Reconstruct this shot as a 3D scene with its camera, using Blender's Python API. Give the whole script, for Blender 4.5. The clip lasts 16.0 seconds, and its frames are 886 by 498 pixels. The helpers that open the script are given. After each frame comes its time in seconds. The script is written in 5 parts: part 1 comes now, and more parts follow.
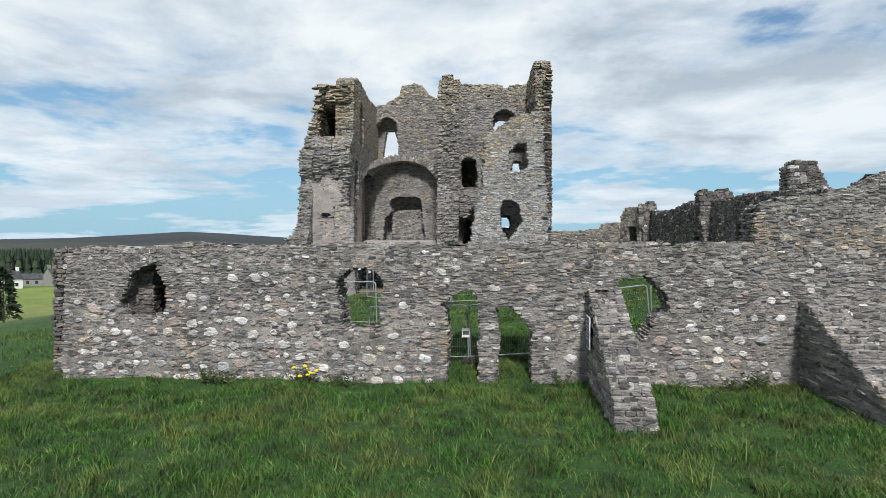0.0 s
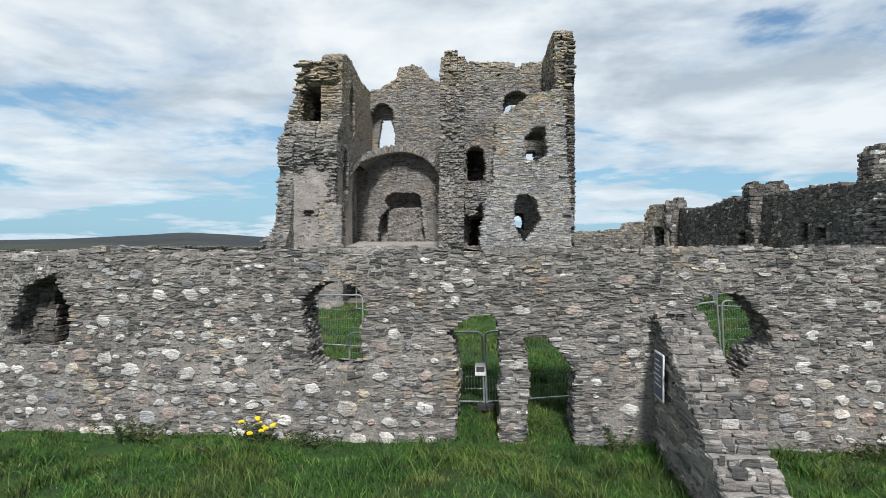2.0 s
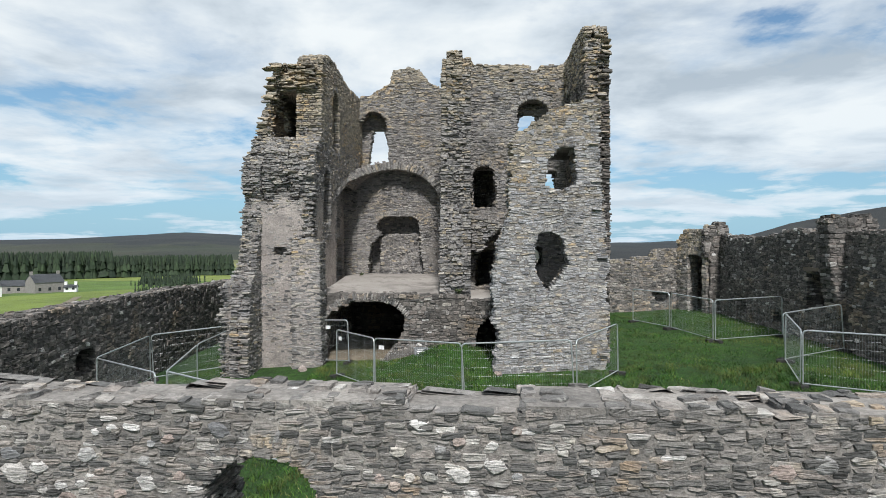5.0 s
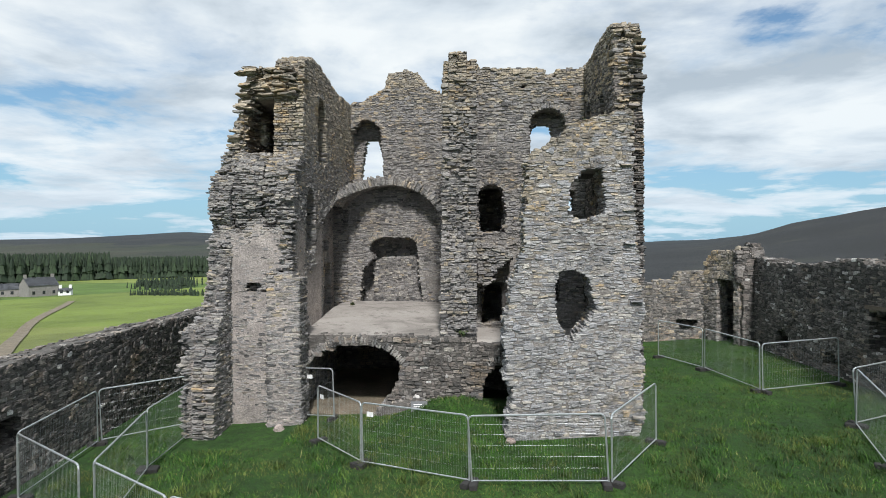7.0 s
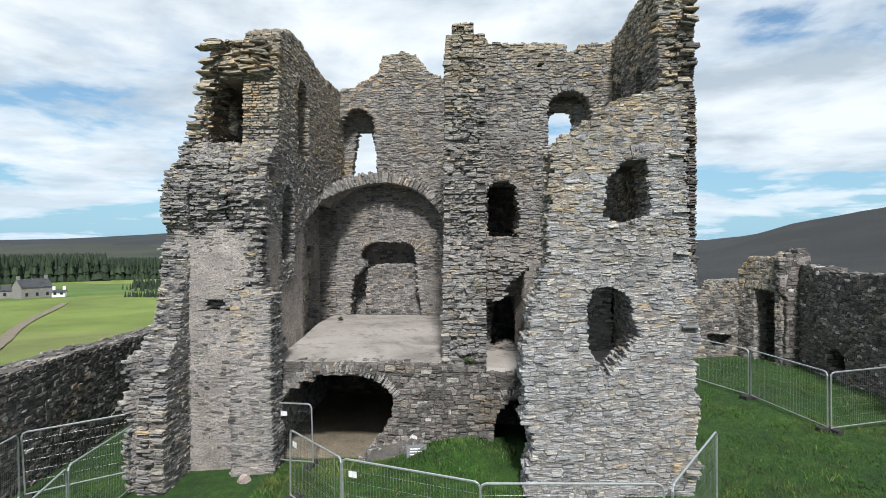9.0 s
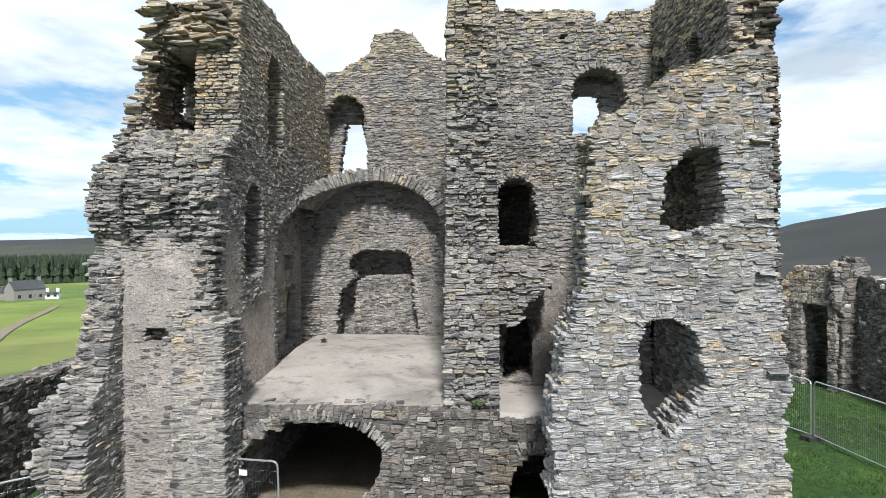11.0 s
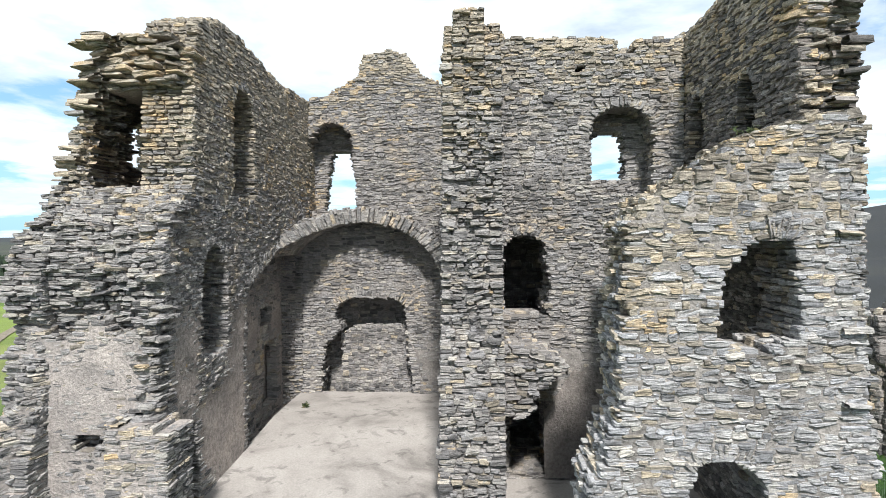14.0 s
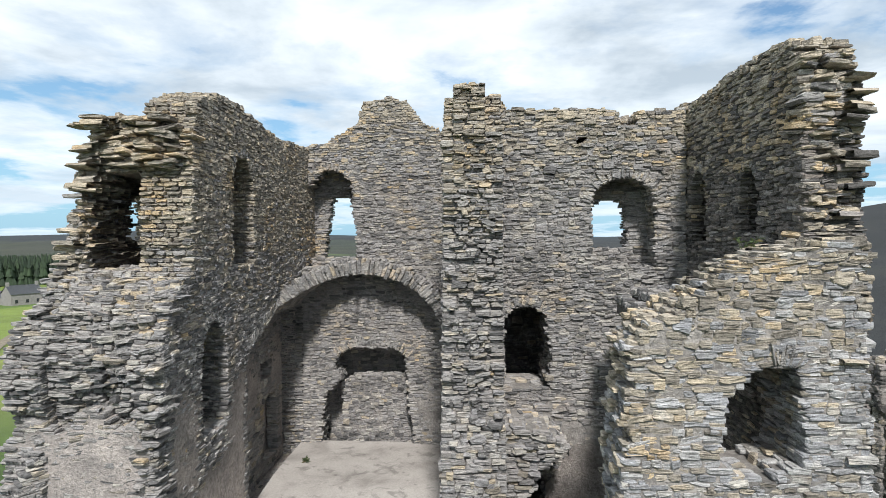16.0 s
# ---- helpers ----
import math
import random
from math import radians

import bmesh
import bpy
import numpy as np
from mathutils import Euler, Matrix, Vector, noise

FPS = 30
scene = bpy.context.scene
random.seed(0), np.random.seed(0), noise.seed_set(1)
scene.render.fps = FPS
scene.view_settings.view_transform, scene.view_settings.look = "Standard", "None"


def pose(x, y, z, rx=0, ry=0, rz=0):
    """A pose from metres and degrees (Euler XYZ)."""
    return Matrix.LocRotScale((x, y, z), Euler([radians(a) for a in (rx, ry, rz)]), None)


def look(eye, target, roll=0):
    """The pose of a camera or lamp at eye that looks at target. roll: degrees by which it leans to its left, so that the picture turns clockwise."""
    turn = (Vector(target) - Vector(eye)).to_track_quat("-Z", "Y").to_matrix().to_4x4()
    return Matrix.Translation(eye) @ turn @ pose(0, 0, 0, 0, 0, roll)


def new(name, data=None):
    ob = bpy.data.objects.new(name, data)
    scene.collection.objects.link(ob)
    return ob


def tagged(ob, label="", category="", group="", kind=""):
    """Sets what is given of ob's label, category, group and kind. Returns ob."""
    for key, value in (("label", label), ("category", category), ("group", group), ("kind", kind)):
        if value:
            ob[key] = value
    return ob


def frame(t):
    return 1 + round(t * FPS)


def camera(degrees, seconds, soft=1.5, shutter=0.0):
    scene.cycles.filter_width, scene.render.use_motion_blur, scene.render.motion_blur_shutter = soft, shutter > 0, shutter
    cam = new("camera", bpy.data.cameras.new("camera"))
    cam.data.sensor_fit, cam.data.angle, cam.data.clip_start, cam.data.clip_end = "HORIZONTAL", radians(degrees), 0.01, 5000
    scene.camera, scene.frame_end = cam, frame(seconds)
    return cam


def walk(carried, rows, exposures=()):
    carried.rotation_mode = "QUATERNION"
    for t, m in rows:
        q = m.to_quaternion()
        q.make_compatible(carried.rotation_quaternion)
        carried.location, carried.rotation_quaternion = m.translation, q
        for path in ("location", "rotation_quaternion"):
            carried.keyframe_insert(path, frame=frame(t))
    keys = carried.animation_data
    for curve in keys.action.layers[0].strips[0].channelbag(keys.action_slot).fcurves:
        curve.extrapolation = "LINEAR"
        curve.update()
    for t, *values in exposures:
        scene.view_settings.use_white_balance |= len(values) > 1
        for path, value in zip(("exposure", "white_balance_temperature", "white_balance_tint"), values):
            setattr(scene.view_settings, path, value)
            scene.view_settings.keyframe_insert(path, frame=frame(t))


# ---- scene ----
cam = camera(75.0, 16.0, soft=0.9)
METRES, DEPTH, SLOPE, EYE, TURN = 22.5, 29.9, 0.753, 4.5, 2.9
ROWS = [
    (0.0, 0.0, 0.0, 0.0, -0.0, -0.79, 0.08),
    (0.5, -0.0015, 0.0411, -0.0, 0.0, -0.78, 0.07),
    (1.0, -0.0031, 0.0875, 0.0, 0.02, -0.74, 0.09),
    (1.5, -0.0049, 0.1331, -0.0003, 0.01, -0.71, 0.09),
    (2.0, -0.0068, 0.1742, 0.0035, 0.01, -0.7, 0.1),
    (2.5, -0.0086, 0.2104, 0.0129, -0.01, -0.68, 0.08),
    (3.0, -0.0097, 0.2438, 0.0295, -0.01, -0.71, 0.07),
    (3.5, -0.0101, 0.2752, 0.0478, -0.02, -0.72, 0.1),
    (4.0, -0.0105, 0.3057, 0.0633, -0.03, -0.72, 0.11),
    (6.5, -0.0123, 0.459, 0.1325, 0.01, -0.86, 0.15),
    (7.0, -0.0132, 0.4903, 0.1488, 0.0, -0.85, 0.14),
    (7.5, -0.014, 0.5215, 0.1601, 0.0, -0.8, 0.14),
    (8.0, -0.0152, 0.5527, 0.1603, -0.02, -0.82, 0.15),
    (8.5, -0.0162, 0.5844, 0.1591, -0.03, -0.82, 0.14),
    (11.0, -0.0193, 0.741, 0.1735, -0.07, -0.8, 0.17),
    (11.5, -0.019, 0.7708, 0.1804, -0.06, -0.81, 0.19),
    (12.0, -0.0175, 0.7975, 0.1877, -0.04, -0.83, 0.2),
    (12.5, -0.0158, 0.8184, 0.196, -0.02, -0.91, 0.23),
    (13.0, -0.0144, 0.8257, 0.2108, 0.02, -1.03, 0.25),
    (13.5, -0.0132, 0.8261, 0.2321, 0.07, -1.18, 0.27),
    (14.0, -0.013, 0.8255, 0.2537, 0.07, -1.27, 0.29),
    (14.5, -0.0129, 0.8257, 0.2763, 0.07, -1.33, 0.29),
    (15.0, -0.0132, 0.8268, 0.2978, 0.09, -1.41, 0.3),
    (15.5, -0.0135, 0.8279, 0.3183, 0.08, -1.52, 0.32),
    (16.0, -0.0132, 0.8291, 0.3362, 0.09, -1.6, 0.33),
]
EXPOSURES = [(0.0, -0.17), (6.0, -0.17), (8.5, -0.05), (11.0, 0.25), (12.5, 0.55), (13.5, 0.5), (14.5, 0.35), (16.0, 0.1)]
walk(cam, [(t, pose(0, 0, EYE, 0, 0, TURN) @ pose(METRES * x, DEPTH * y, METRES * z, 90 + SLOPE * pitch, SLOPE * roll, SLOPE * yaw)) for t, x, y, z, yaw, pitch, roll in ROWS], EXPOSURES)

# ---- light and sky ----
SUN_DIR = Vector((0.09, -0.74, 0.86)).normalized()
sun_data = bpy.data.lights.new("sun", "SUN")
sun_data.energy, sun_data.angle, sun_data.color = 5.0, radians(6.0), (1.0, 0.965, 0.925)
sun = new("sun", sun_data)
sun.matrix_world = look(SUN_DIR * 80, (0, 0, 0))

world = bpy.data.worlds.new("sky")
scene.world = world
world.use_nodes = True


class Nodes:
    """A short way to write node trees."""

    def __init__(self, tree):
        self.tree = tree
        tree.nodes.clear()

    def add(self, kind, values=None, **props):
        n = self.tree.nodes.new(kind)
        for key, value in props.items():
            setattr(n, key, value)
        for key, value in (values or {}).items():
            if isinstance(value, bpy.types.NodeSocket):
                self.tree.links.new(value, n.inputs[key])
            else:
                n.inputs[key].default_value = value
        return n

    def math(self, op, a, b=0.0, clamp=False):
        return self.add("ShaderNodeMath", {0: a, 1: b}, operation=op, use_clamp=clamp).outputs[0]

    def noise(self, vector, scale, detail=4.0, rough=0.55, warp=0.0):
        return self.add("ShaderNodeTexNoise", {"Vector": vector, "Scale": scale, "Detail": detail, "Roughness": rough, "Distortion": warp}).outputs[0]

    def ramp(self, fac, *stops):
        n = self.add("ShaderNodeValToRGB", {0: fac})
        el = n.color_ramp.elements
        while len(el) < len(stops):
            el.new(0.5)
        for e, (p, c) in zip(el, stops):
            e.position = p
            e.color = (*c, 1) if isinstance(c, tuple) else (c, c, c, 1)
        return n.outputs[0]

    def mix(self, fac, a, b, blend="MIX"):
        n = self.add("ShaderNodeMix", {0: fac}, data_type="RGBA", blend_type=blend)
        for sock, value in ((n.inputs[6], a), (n.inputs[7], b)):
            if isinstance(value, bpy.types.NodeSocket):
                self.tree.links.new(value, sock)
            else:
                sock.default_value = (*value, 1)
        return n.outputs[2]


def build_sky():
    k = Nodes(world.node_tree)
    sky = k.add("ShaderNodeTexSky", sky_type="NISHITA", sun_disc=False, sun_elevation=math.asin(SUN_DIR.z),
                sun_rotation=math.atan2(SUN_DIR.x, SUN_DIR.y), air_density=1.0, dust_density=0.1, ozone_density=1.6)
    way = k.add("ShaderNodeTexCoord").outputs["Generated"]
    split = k.add("ShaderNodeSeparateXYZ", {0: way})
    up = k.math("MAXIMUM", split.outputs[2], 0.0)
    low = k.math("ADD", up, 0.12)
    flat = k.add("ShaderNodeCombineXYZ", {0: k.math("DIVIDE", split.outputs[0], low), 1: k.math("DIVIDE", split.outputs[1], low), 2: 3.7})
    big = k.noise(flat.outputs[0], 0.85, 7.0, 0.56, 0.25)
    fine = k.noise(flat.outputs[0], 2.6, 6.0, 0.6, 0.3)
    body = k.math("ADD", k.math("MULTIPLY", big, 0.78), k.math("MULTIPLY", fine, 0.22))
    rise = k.ramp(up, (0.0, 0.0), (0.05, 0.03), (0.2, 0.13), (0.5, 0.13))
    cover = k.ramp(k.math("ADD", body, rise), (0.49, 0.0), (0.54, 0.65), (0.61, 1.0))
    shade = k.ramp(k.noise(flat.outputs[0], 1.5, 6.0, 0.55, 0.2), (0.34, (0.50, 0.56, 0.63)), (0.5, (0.79, 0.83, 0.88)), (0.63, (1.0, 1.0, 1.0)))
    haze = k.mix(k.ramp(up, (0.0, 1.0), (0.1, 0.35), (0.3, 0.0)), shade, (0.80, 0.88, 0.96))
    deep = k.mix(1.0, sky.outputs[0], (0.105, 0.12, 0.13), "MULTIPLY")
    blue = k.mix(k.ramp(up, (0.0, 0.9), (0.12, 0.55), (0.4, 0.0)), deep, (0.30, 0.58, 0.80))
    cloud = k.mix(1.0, haze, (1.0, 1.06, 1.09), "MULTIPLY")
    both = k.mix(cover, blue, cloud)
    bg = k.add("ShaderNodeBackground", {"Color": both, "Strength": 1.0})
    k.add("ShaderNodeOutputWorld", {0: bg.outputs[0]})


build_sky()


# ---- materials ----
def material(name, fill):
    m = bpy.data.materials.new(name)
    m.use_nodes = True
    k = Nodes(m.node_tree)
    color, rough, height, dist, metal = fill(k)
    values = {"Base Color": color, "Roughness": rough, "Metallic": metal}
    if height is not None:
        values["Normal"] = k.add("ShaderNodeBump", {"Strength": 0.9, "Distance": dist, "Height": height}).outputs[0]
    p = k.add("ShaderNodeBsdfPrincipled", values)
    for key in ("Base Color", "Roughness", "Metallic"):
        if not isinstance(values[key], bpy.types.NodeSocket) and key == "Base Color":
            p.inputs[key].default_value = (*values[key][:3], 1)
    k.add("ShaderNodeOutputMaterial", {0: p.outputs[0]})
    return m


def where(k):
    return k.add("ShaderNodeNewGeometry").outputs["Position"]


def each(k):
    """A number of its own for every stone, joined or single."""
    g = k.add("ShaderNodeNewGeometry").outputs["Random Per Island"]
    o = k.add("ShaderNodeObjectInfo").outputs["Random"]
    return k.math("FRACT", k.math("ADD", g, o))


STONE_TONE = 0.95


def stone(stops, lichen, amount, pale=None):
    def fill(k):
        pos, r = where(k), each(k)
        base = k.ramp(r, *stops)
        streak = k.add("ShaderNodeMapping", {"Vector": pos, "Scale": (3.0, 3.0, 16.0)}).outputs[0]
        grain = k.noise(streak, 2.2, 6.0, 0.65)
        fine = k.noise(pos, 38.0, 4.0, 0.6)
        color = k.mix(1.0, base, k.ramp(grain, (0.28, 0.55), (0.5, 0.98), (0.72, 1.4)), "MULTIPLY")
        color = k.mix(1.0, color, k.ramp(fine, (0.3, 0.72), (0.7, 1.25)), "MULTIPLY")
        patch = k.math("ADD", k.noise(pos, 0.55, 5.0, 0.6), k.math("MULTIPLY", k.math("SUBTRACT", r, 0.5), 0.16))
        color = k.mix(k.ramp(patch, (0.58 - amount, 0.0), (0.70 - amount, 0.75)), color, k.mix(1.0, color, lichen, "MULTIPLY"))
        spots = k.ramp(k.noise(pos, 7.0, 3.0, 0.5, 0.4), (0.64, 0.0), (0.70, 0.55))
        color = k.mix(spots, color, (0.40, 0.40, 0.37))
        dark = k.ramp(k.noise(pos, 1.7, 5.0, 0.65), (0.32, 0.55), (0.48, 1.0))
        color = k.mix(1.0, color, dark, "MULTIPLY")
        beds = k.add("ShaderNodeMapping", {"Vector": pos, "Scale": (1.6, 1.6, 26.0)}).outputs[0]
        crack = k.ramp(k.noise(beds, 1.5, 5.0, 0.6, 0.35), (0.34, 0.42), (0.42, 1.0), (0.60, 1.0), (0.72, 1.2))
        color = k.mix(1.0, color, crack, "MULTIPLY")
        color = k.mix(1.0, color, (STONE_TONE, STONE_TONE, STONE_TONE), "MULTIPLY")
        grain = k.math("ADD", grain, k.math("MULTIPLY", crack, 0.5))
        return color, 0.92, k.math("ADD", k.math("MULTIPLY", grain, 1.0), k.math("MULTIPLY", fine, 0.35)), 0.05, 0.0
    return fill


SCHIST = material("schist", stone(((0.0, (0.12, 0.118, 0.12)), (0.22, (0.25, 0.243, 0.24)), (0.5, (0.355, 0.337, 0.322)), (0.7, (0.30, 0.295, 0.30)),
                                   (0.9, (0.40, 0.385, 0.355)), (1.0, (0.46, 0.43, 0.385))), (1.18, 1.04, 0.84), 0.0))
PALE = material("pale_schist", stone(((0.0, (0.20, 0.205, 0.215)), (0.25, (0.35, 0.352, 0.362)), (0.55, (0.44, 0.435, 0.425)), (0.75, (0.39, 0.40, 0.425)), (0.92, (0.48, 0.465, 0.435)), (1.0, (0.55, 0.52, 0.47))), (1.2, 1.03, 0.8), 0.0))
TAN = material("weathered_schist", stone(((0.0, (0.21, 0.19, 0.165)), (0.3, (0.33, 0.30, 0.25)), (0.6, (0.43, 0.38, 0.305)), (0.85, (0.49, 0.42, 0.315)), (1.0, (0.38, 0.365, 0.34))), (1.2, 1.0, 0.72), 0.03))
RUBBLE = material("field_rubble", stone(((0.0, (0.10, 0.101, 0.10)), (0.3, (0.19, 0.184, 0.178)), (0.55, (0.285, 0.272, 0.26)), (0.78, (0.31, 0.278, 0.255)), (0.93, (0.40, 0.385, 0.365)), (1.0, (0.56, 0.54, 0.51))), (1.25, 1.04, 0.78), 0.0))
# Dark own stone, also a darkened copy of RUBBLE for walls in shade.
DARK_SHADED_RUBBLE = material("dark_shaded_rubble", stone(((0.0, (0.08, 0.078, 0.075)), (0.3, (0.140, 0.132, 0.126)), (0.55, (0.195, 0.181, 0.170)), (0.8, (0.235, 0.207, 0.19)), (1.0, (0.36, 0.345, 0.33))), (1.2, 1.04, 0.8), 0.0))
QUARTZ = material("pale_boulder", stone(((0.0, (0.50, 0.48, 0.465)), (0.5, (0.62, 0.605, 0.59)), (1.0, (0.74, 0.73, 0.72))), (1.1, 1.0, 0.9), 0.0))
PINK = material("pink_granite", stone(((0.0, (0.33, 0.27, 0.245)), (0.6, (0.40, 0.33, 0.30)), (1.0, (0.46, 0.40, 0.37))), (1.1, 1.0, 0.9), 0.0))
VOUSSOIR = material("arch_slab", stone(((0.0, (0.20, 0.20, 0.20)), (0.5, (0.33, 0.32, 0.31)), (1.0, (0.44, 0.42, 0.39))), (1.25, 1.05, 0.8), 0.0))


def mortar_fill(light, dark):
    def fill(k):
        pos = where(k)
        a, b = k.noise(pos, 0.9, 6.0, 0.65), k.noise(pos, 14.0, 5.0, 0.65)
        color = k.mix(k.ramp(a, (0.35, 0.0), (0.65, 1.0)), dark, light)
        color = k.mix(1.0, color, k.ramp(b, (0.3, 0.6), (0.7, 1.2)), "MULTIPLY")
        return color, 0.95, k.math("ADD", k.math("MULTIPLY", a, 0.6), b), 0.06, 0.0
    return fill


MORTAR = material("lime_mortar", mortar_fill((0.36, 0.338, 0.315), (0.15, 0.142, 0.135)))
# Darker copy of MORTAR; the shade of crevices and recesses is in its colour.
DARK_MORTAR = material("shaded_mortar", mortar_fill((0.15, 0.142, 0.132), (0.06, 0.057, 0.054)))


def harl_low(k):
    """Pinkish plaster low on the wall, bare mortar above a ragged line."""
    pos = where(k)
    z = k.add("ShaderNodeSeparateXYZ", {0: pos}).outputs[2]
    a, b = k.noise(pos, 0.9, 6.0, 0.65), k.noise(pos, 14.0, 5.0, 0.65)
    plaster = k.mix(k.ramp(a, (0.35, 0.0), (0.65, 1.0)), (0.31, 0.28, 0.262), (0.50, 0.44, 0.40))
    line = k.ramp(k.math("ADD", k.math("MULTIPLY", z, 0.1), k.math("MULTIPLY", a, 0.25)), (1.0, 0.0), (1.06, 1.0))
    color = k.mix(line, plaster, (0.09, 0.085, 0.082))
    color = k.mix(1.0, color, k.ramp(b, (0.3, 0.5), (0.7, 1.3)), "MULTIPLY")
    return color, 0.95, k.math("ADD", k.math("MULTIPLY", a, 0.6), b), 0.12, 0.0


HARL_LOW = material("patchy_plaster", harl_low)
HARL = material("harled_plaster", mortar_fill((0.47, 0.425, 0.395), (0.24, 0.222, 0.212)))


def concrete(k):
    pos = where(k)
    a, b = k.noise(pos, 0.6, 6.0, 0.6, 0.5), k.noise(pos, 20.0, 4.0, 0.6)
    color = k.ramp(a, (0.3, (0.19, 0.177, 0.165)), (0.46, (0.315, 0.295, 0.276)), (0.6, (0.36, 0.34, 0.32)))
    stain = k.ramp(k.noise(pos, 1.8, 4.0, 0.6, 1.0), (0.56, 1.0), (0.66, 0.62))
    color = k.mix(1.0, k.mix(1.0, color, stain, "MULTIPLY"), k.ramp(b, (0.3, 0.85), (0.7, 1.1)), "MULTIPLY")
    return color, 0.85, b, 0.01, 0.0


CONCRETE = material("concrete_screed", concrete)


def turf(k):
    pos = where(k)
    xyz = k.add("ShaderNodeSeparateXYZ", {0: pos})
    a, b, c = k.noise(pos, 0.35, 5.0, 0.6), k.noise(pos, 3.5, 5.0, 0.7), k.noise(pos, 22.0, 4.0, 0.7)
    near = k.mix(k.ramp(a, (0.35, 0.0), (0.65, 1.0)), (0.012, 0.050, 0.005), (0.032, 0.090, 0.009))
    near = k.mix(1.0, near, k.ramp(b, (0.3, 0.55), (0.7, 1.5)), "MULTIPLY")
    near = k.mix(1.0, near, k.ramp(c, (0.3, 0.5), (0.7, 1.5)), "MULTIPLY")
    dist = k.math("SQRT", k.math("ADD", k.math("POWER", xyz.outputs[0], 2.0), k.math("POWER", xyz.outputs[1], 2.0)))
    cells = k.add("ShaderNodeTexVoronoi", {"Vector": pos, "Scale": 0.0085, "Randomness": 0.9}, voronoi_dimensions="2D").outputs["Color"]
    field = k.ramp(k.add("ShaderNodeSeparateColor", {0: cells}).outputs[0], (0.0, (0.07, 0.13, 0.02)), (0.35, (0.15, 0.20, 0.035)), (0.55, (0.21, 0.21, 0.08)), (0.7, (0.045, 0.085, 0.02)), (0.85, (0.12, 0.17, 0.03)), (1.0, (0.24, 0.22, 0.10)))
    field = k.mix(1.0, field, k.ramp(k.noise(pos, 0.04, 6.0, 0.65), (0.3, 0.65), (0.7, 1.3)), "MULTIPLY")
    # Heather tones, darkened to hold the cloud shadow over the far hills.
    heath_shade = k.ramp(k.noise(pos, 0.006, 8.0, 0.68), (0.36, (0.005, 0.007, 0.007)), (0.50, (0.009, 0.011, 0.013)), (0.58, (0.016, 0.018, 0.016)), (0.70, (0.026, 0.032, 0.020)))
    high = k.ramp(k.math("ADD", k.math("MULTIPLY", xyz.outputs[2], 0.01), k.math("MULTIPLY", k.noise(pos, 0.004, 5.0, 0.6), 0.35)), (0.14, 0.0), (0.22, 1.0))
    # Far woods by distance; also stands for cloud shadow put into the colour.
    woods_shade = k.ramp(k.math("ADD", k.math("DIVIDE", dist, 2600.0), k.math("MULTIPLY", k.noise(pos, 0.0022, 6.0, 0.6), 0.9)), (0.66, 0.0), (0.78, 0.9))
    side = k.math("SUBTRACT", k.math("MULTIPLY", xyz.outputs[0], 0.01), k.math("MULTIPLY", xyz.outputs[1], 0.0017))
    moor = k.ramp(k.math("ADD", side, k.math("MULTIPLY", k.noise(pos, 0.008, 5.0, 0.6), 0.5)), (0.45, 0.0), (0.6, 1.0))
    far = k.mix(k.math("MAXIMUM", k.math("MAXIMUM", high, moor), woods_shade), field, heath_shade)
    # Distance haze is mixed into the ground colour as dark blue.
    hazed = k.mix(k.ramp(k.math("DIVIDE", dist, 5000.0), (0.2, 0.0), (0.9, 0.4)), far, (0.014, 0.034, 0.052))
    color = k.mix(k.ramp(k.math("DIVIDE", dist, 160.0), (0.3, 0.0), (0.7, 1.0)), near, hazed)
    return color, 0.95, k.math("ADD", b, c), 0.12, 0.0


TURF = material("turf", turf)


def leafy(stops, low=0.8):
    def fill(k):
        r = each(k)
        color = k.mix(1.0, k.ramp(r, *stops), k.ramp(k.noise(where(k), 0.5, 5.0, 0.6), (0.3, 0.55), (0.5, 1.0), (0.7, 1.45)), "MULTIPLY")
        return color, low, None, 0.0, 0.0
    return fill


def blades(k):
    r, pos = each(k), where(k)
    color = k.ramp(r, (0.0, (0.010, 0.045, 0.005)), (0.5, (0.026, 0.098, 0.006)), (0.88, (0.060, 0.145, 0.013)), (1.0, (0.18, 0.18, 0.07)))
    color = k.mix(k.ramp(k.noise(pos, 0.42, 7.0, 0.7, 0.8), (0.47, 0.0), (0.62, 0.85)), color, (0.125, 0.150, 0.032))
    color = k.mix(1.0, color, k.ramp(k.noise(pos, 1.3, 6.0, 0.68), (0.3, 0.22), (0.5, 0.85), (0.7, 1.6)), "MULTIPLY")
    return color, 0.75, None, 0.0, 0.0


BLADE = material("grass_blade", blades)
CONIFER = material("conifer_needles", leafy(((0.0, (0.010, 0.022, 0.012)), (1.0, (0.028, 0.05, 0.022)))))
WEED = material("weed_leaf", leafy(((0.0, (0.03, 0.055, 0.018)), (0.7, (0.06, 0.09, 0.03)), (1.0, (0.14, 0.12, 0.06)))))


def plain(color, rough=0.6, metal=0.0, grain=12.0):
    def fill(k):
        n = k.noise(where(k), grain, 4.0, 0.6)
        return k.mix(1.0, color, k.ramp(n, (0.3, 0.8), (0.7, 1.15)), "MULTIPLY"), rough, None, 0.0, metal
    return fill


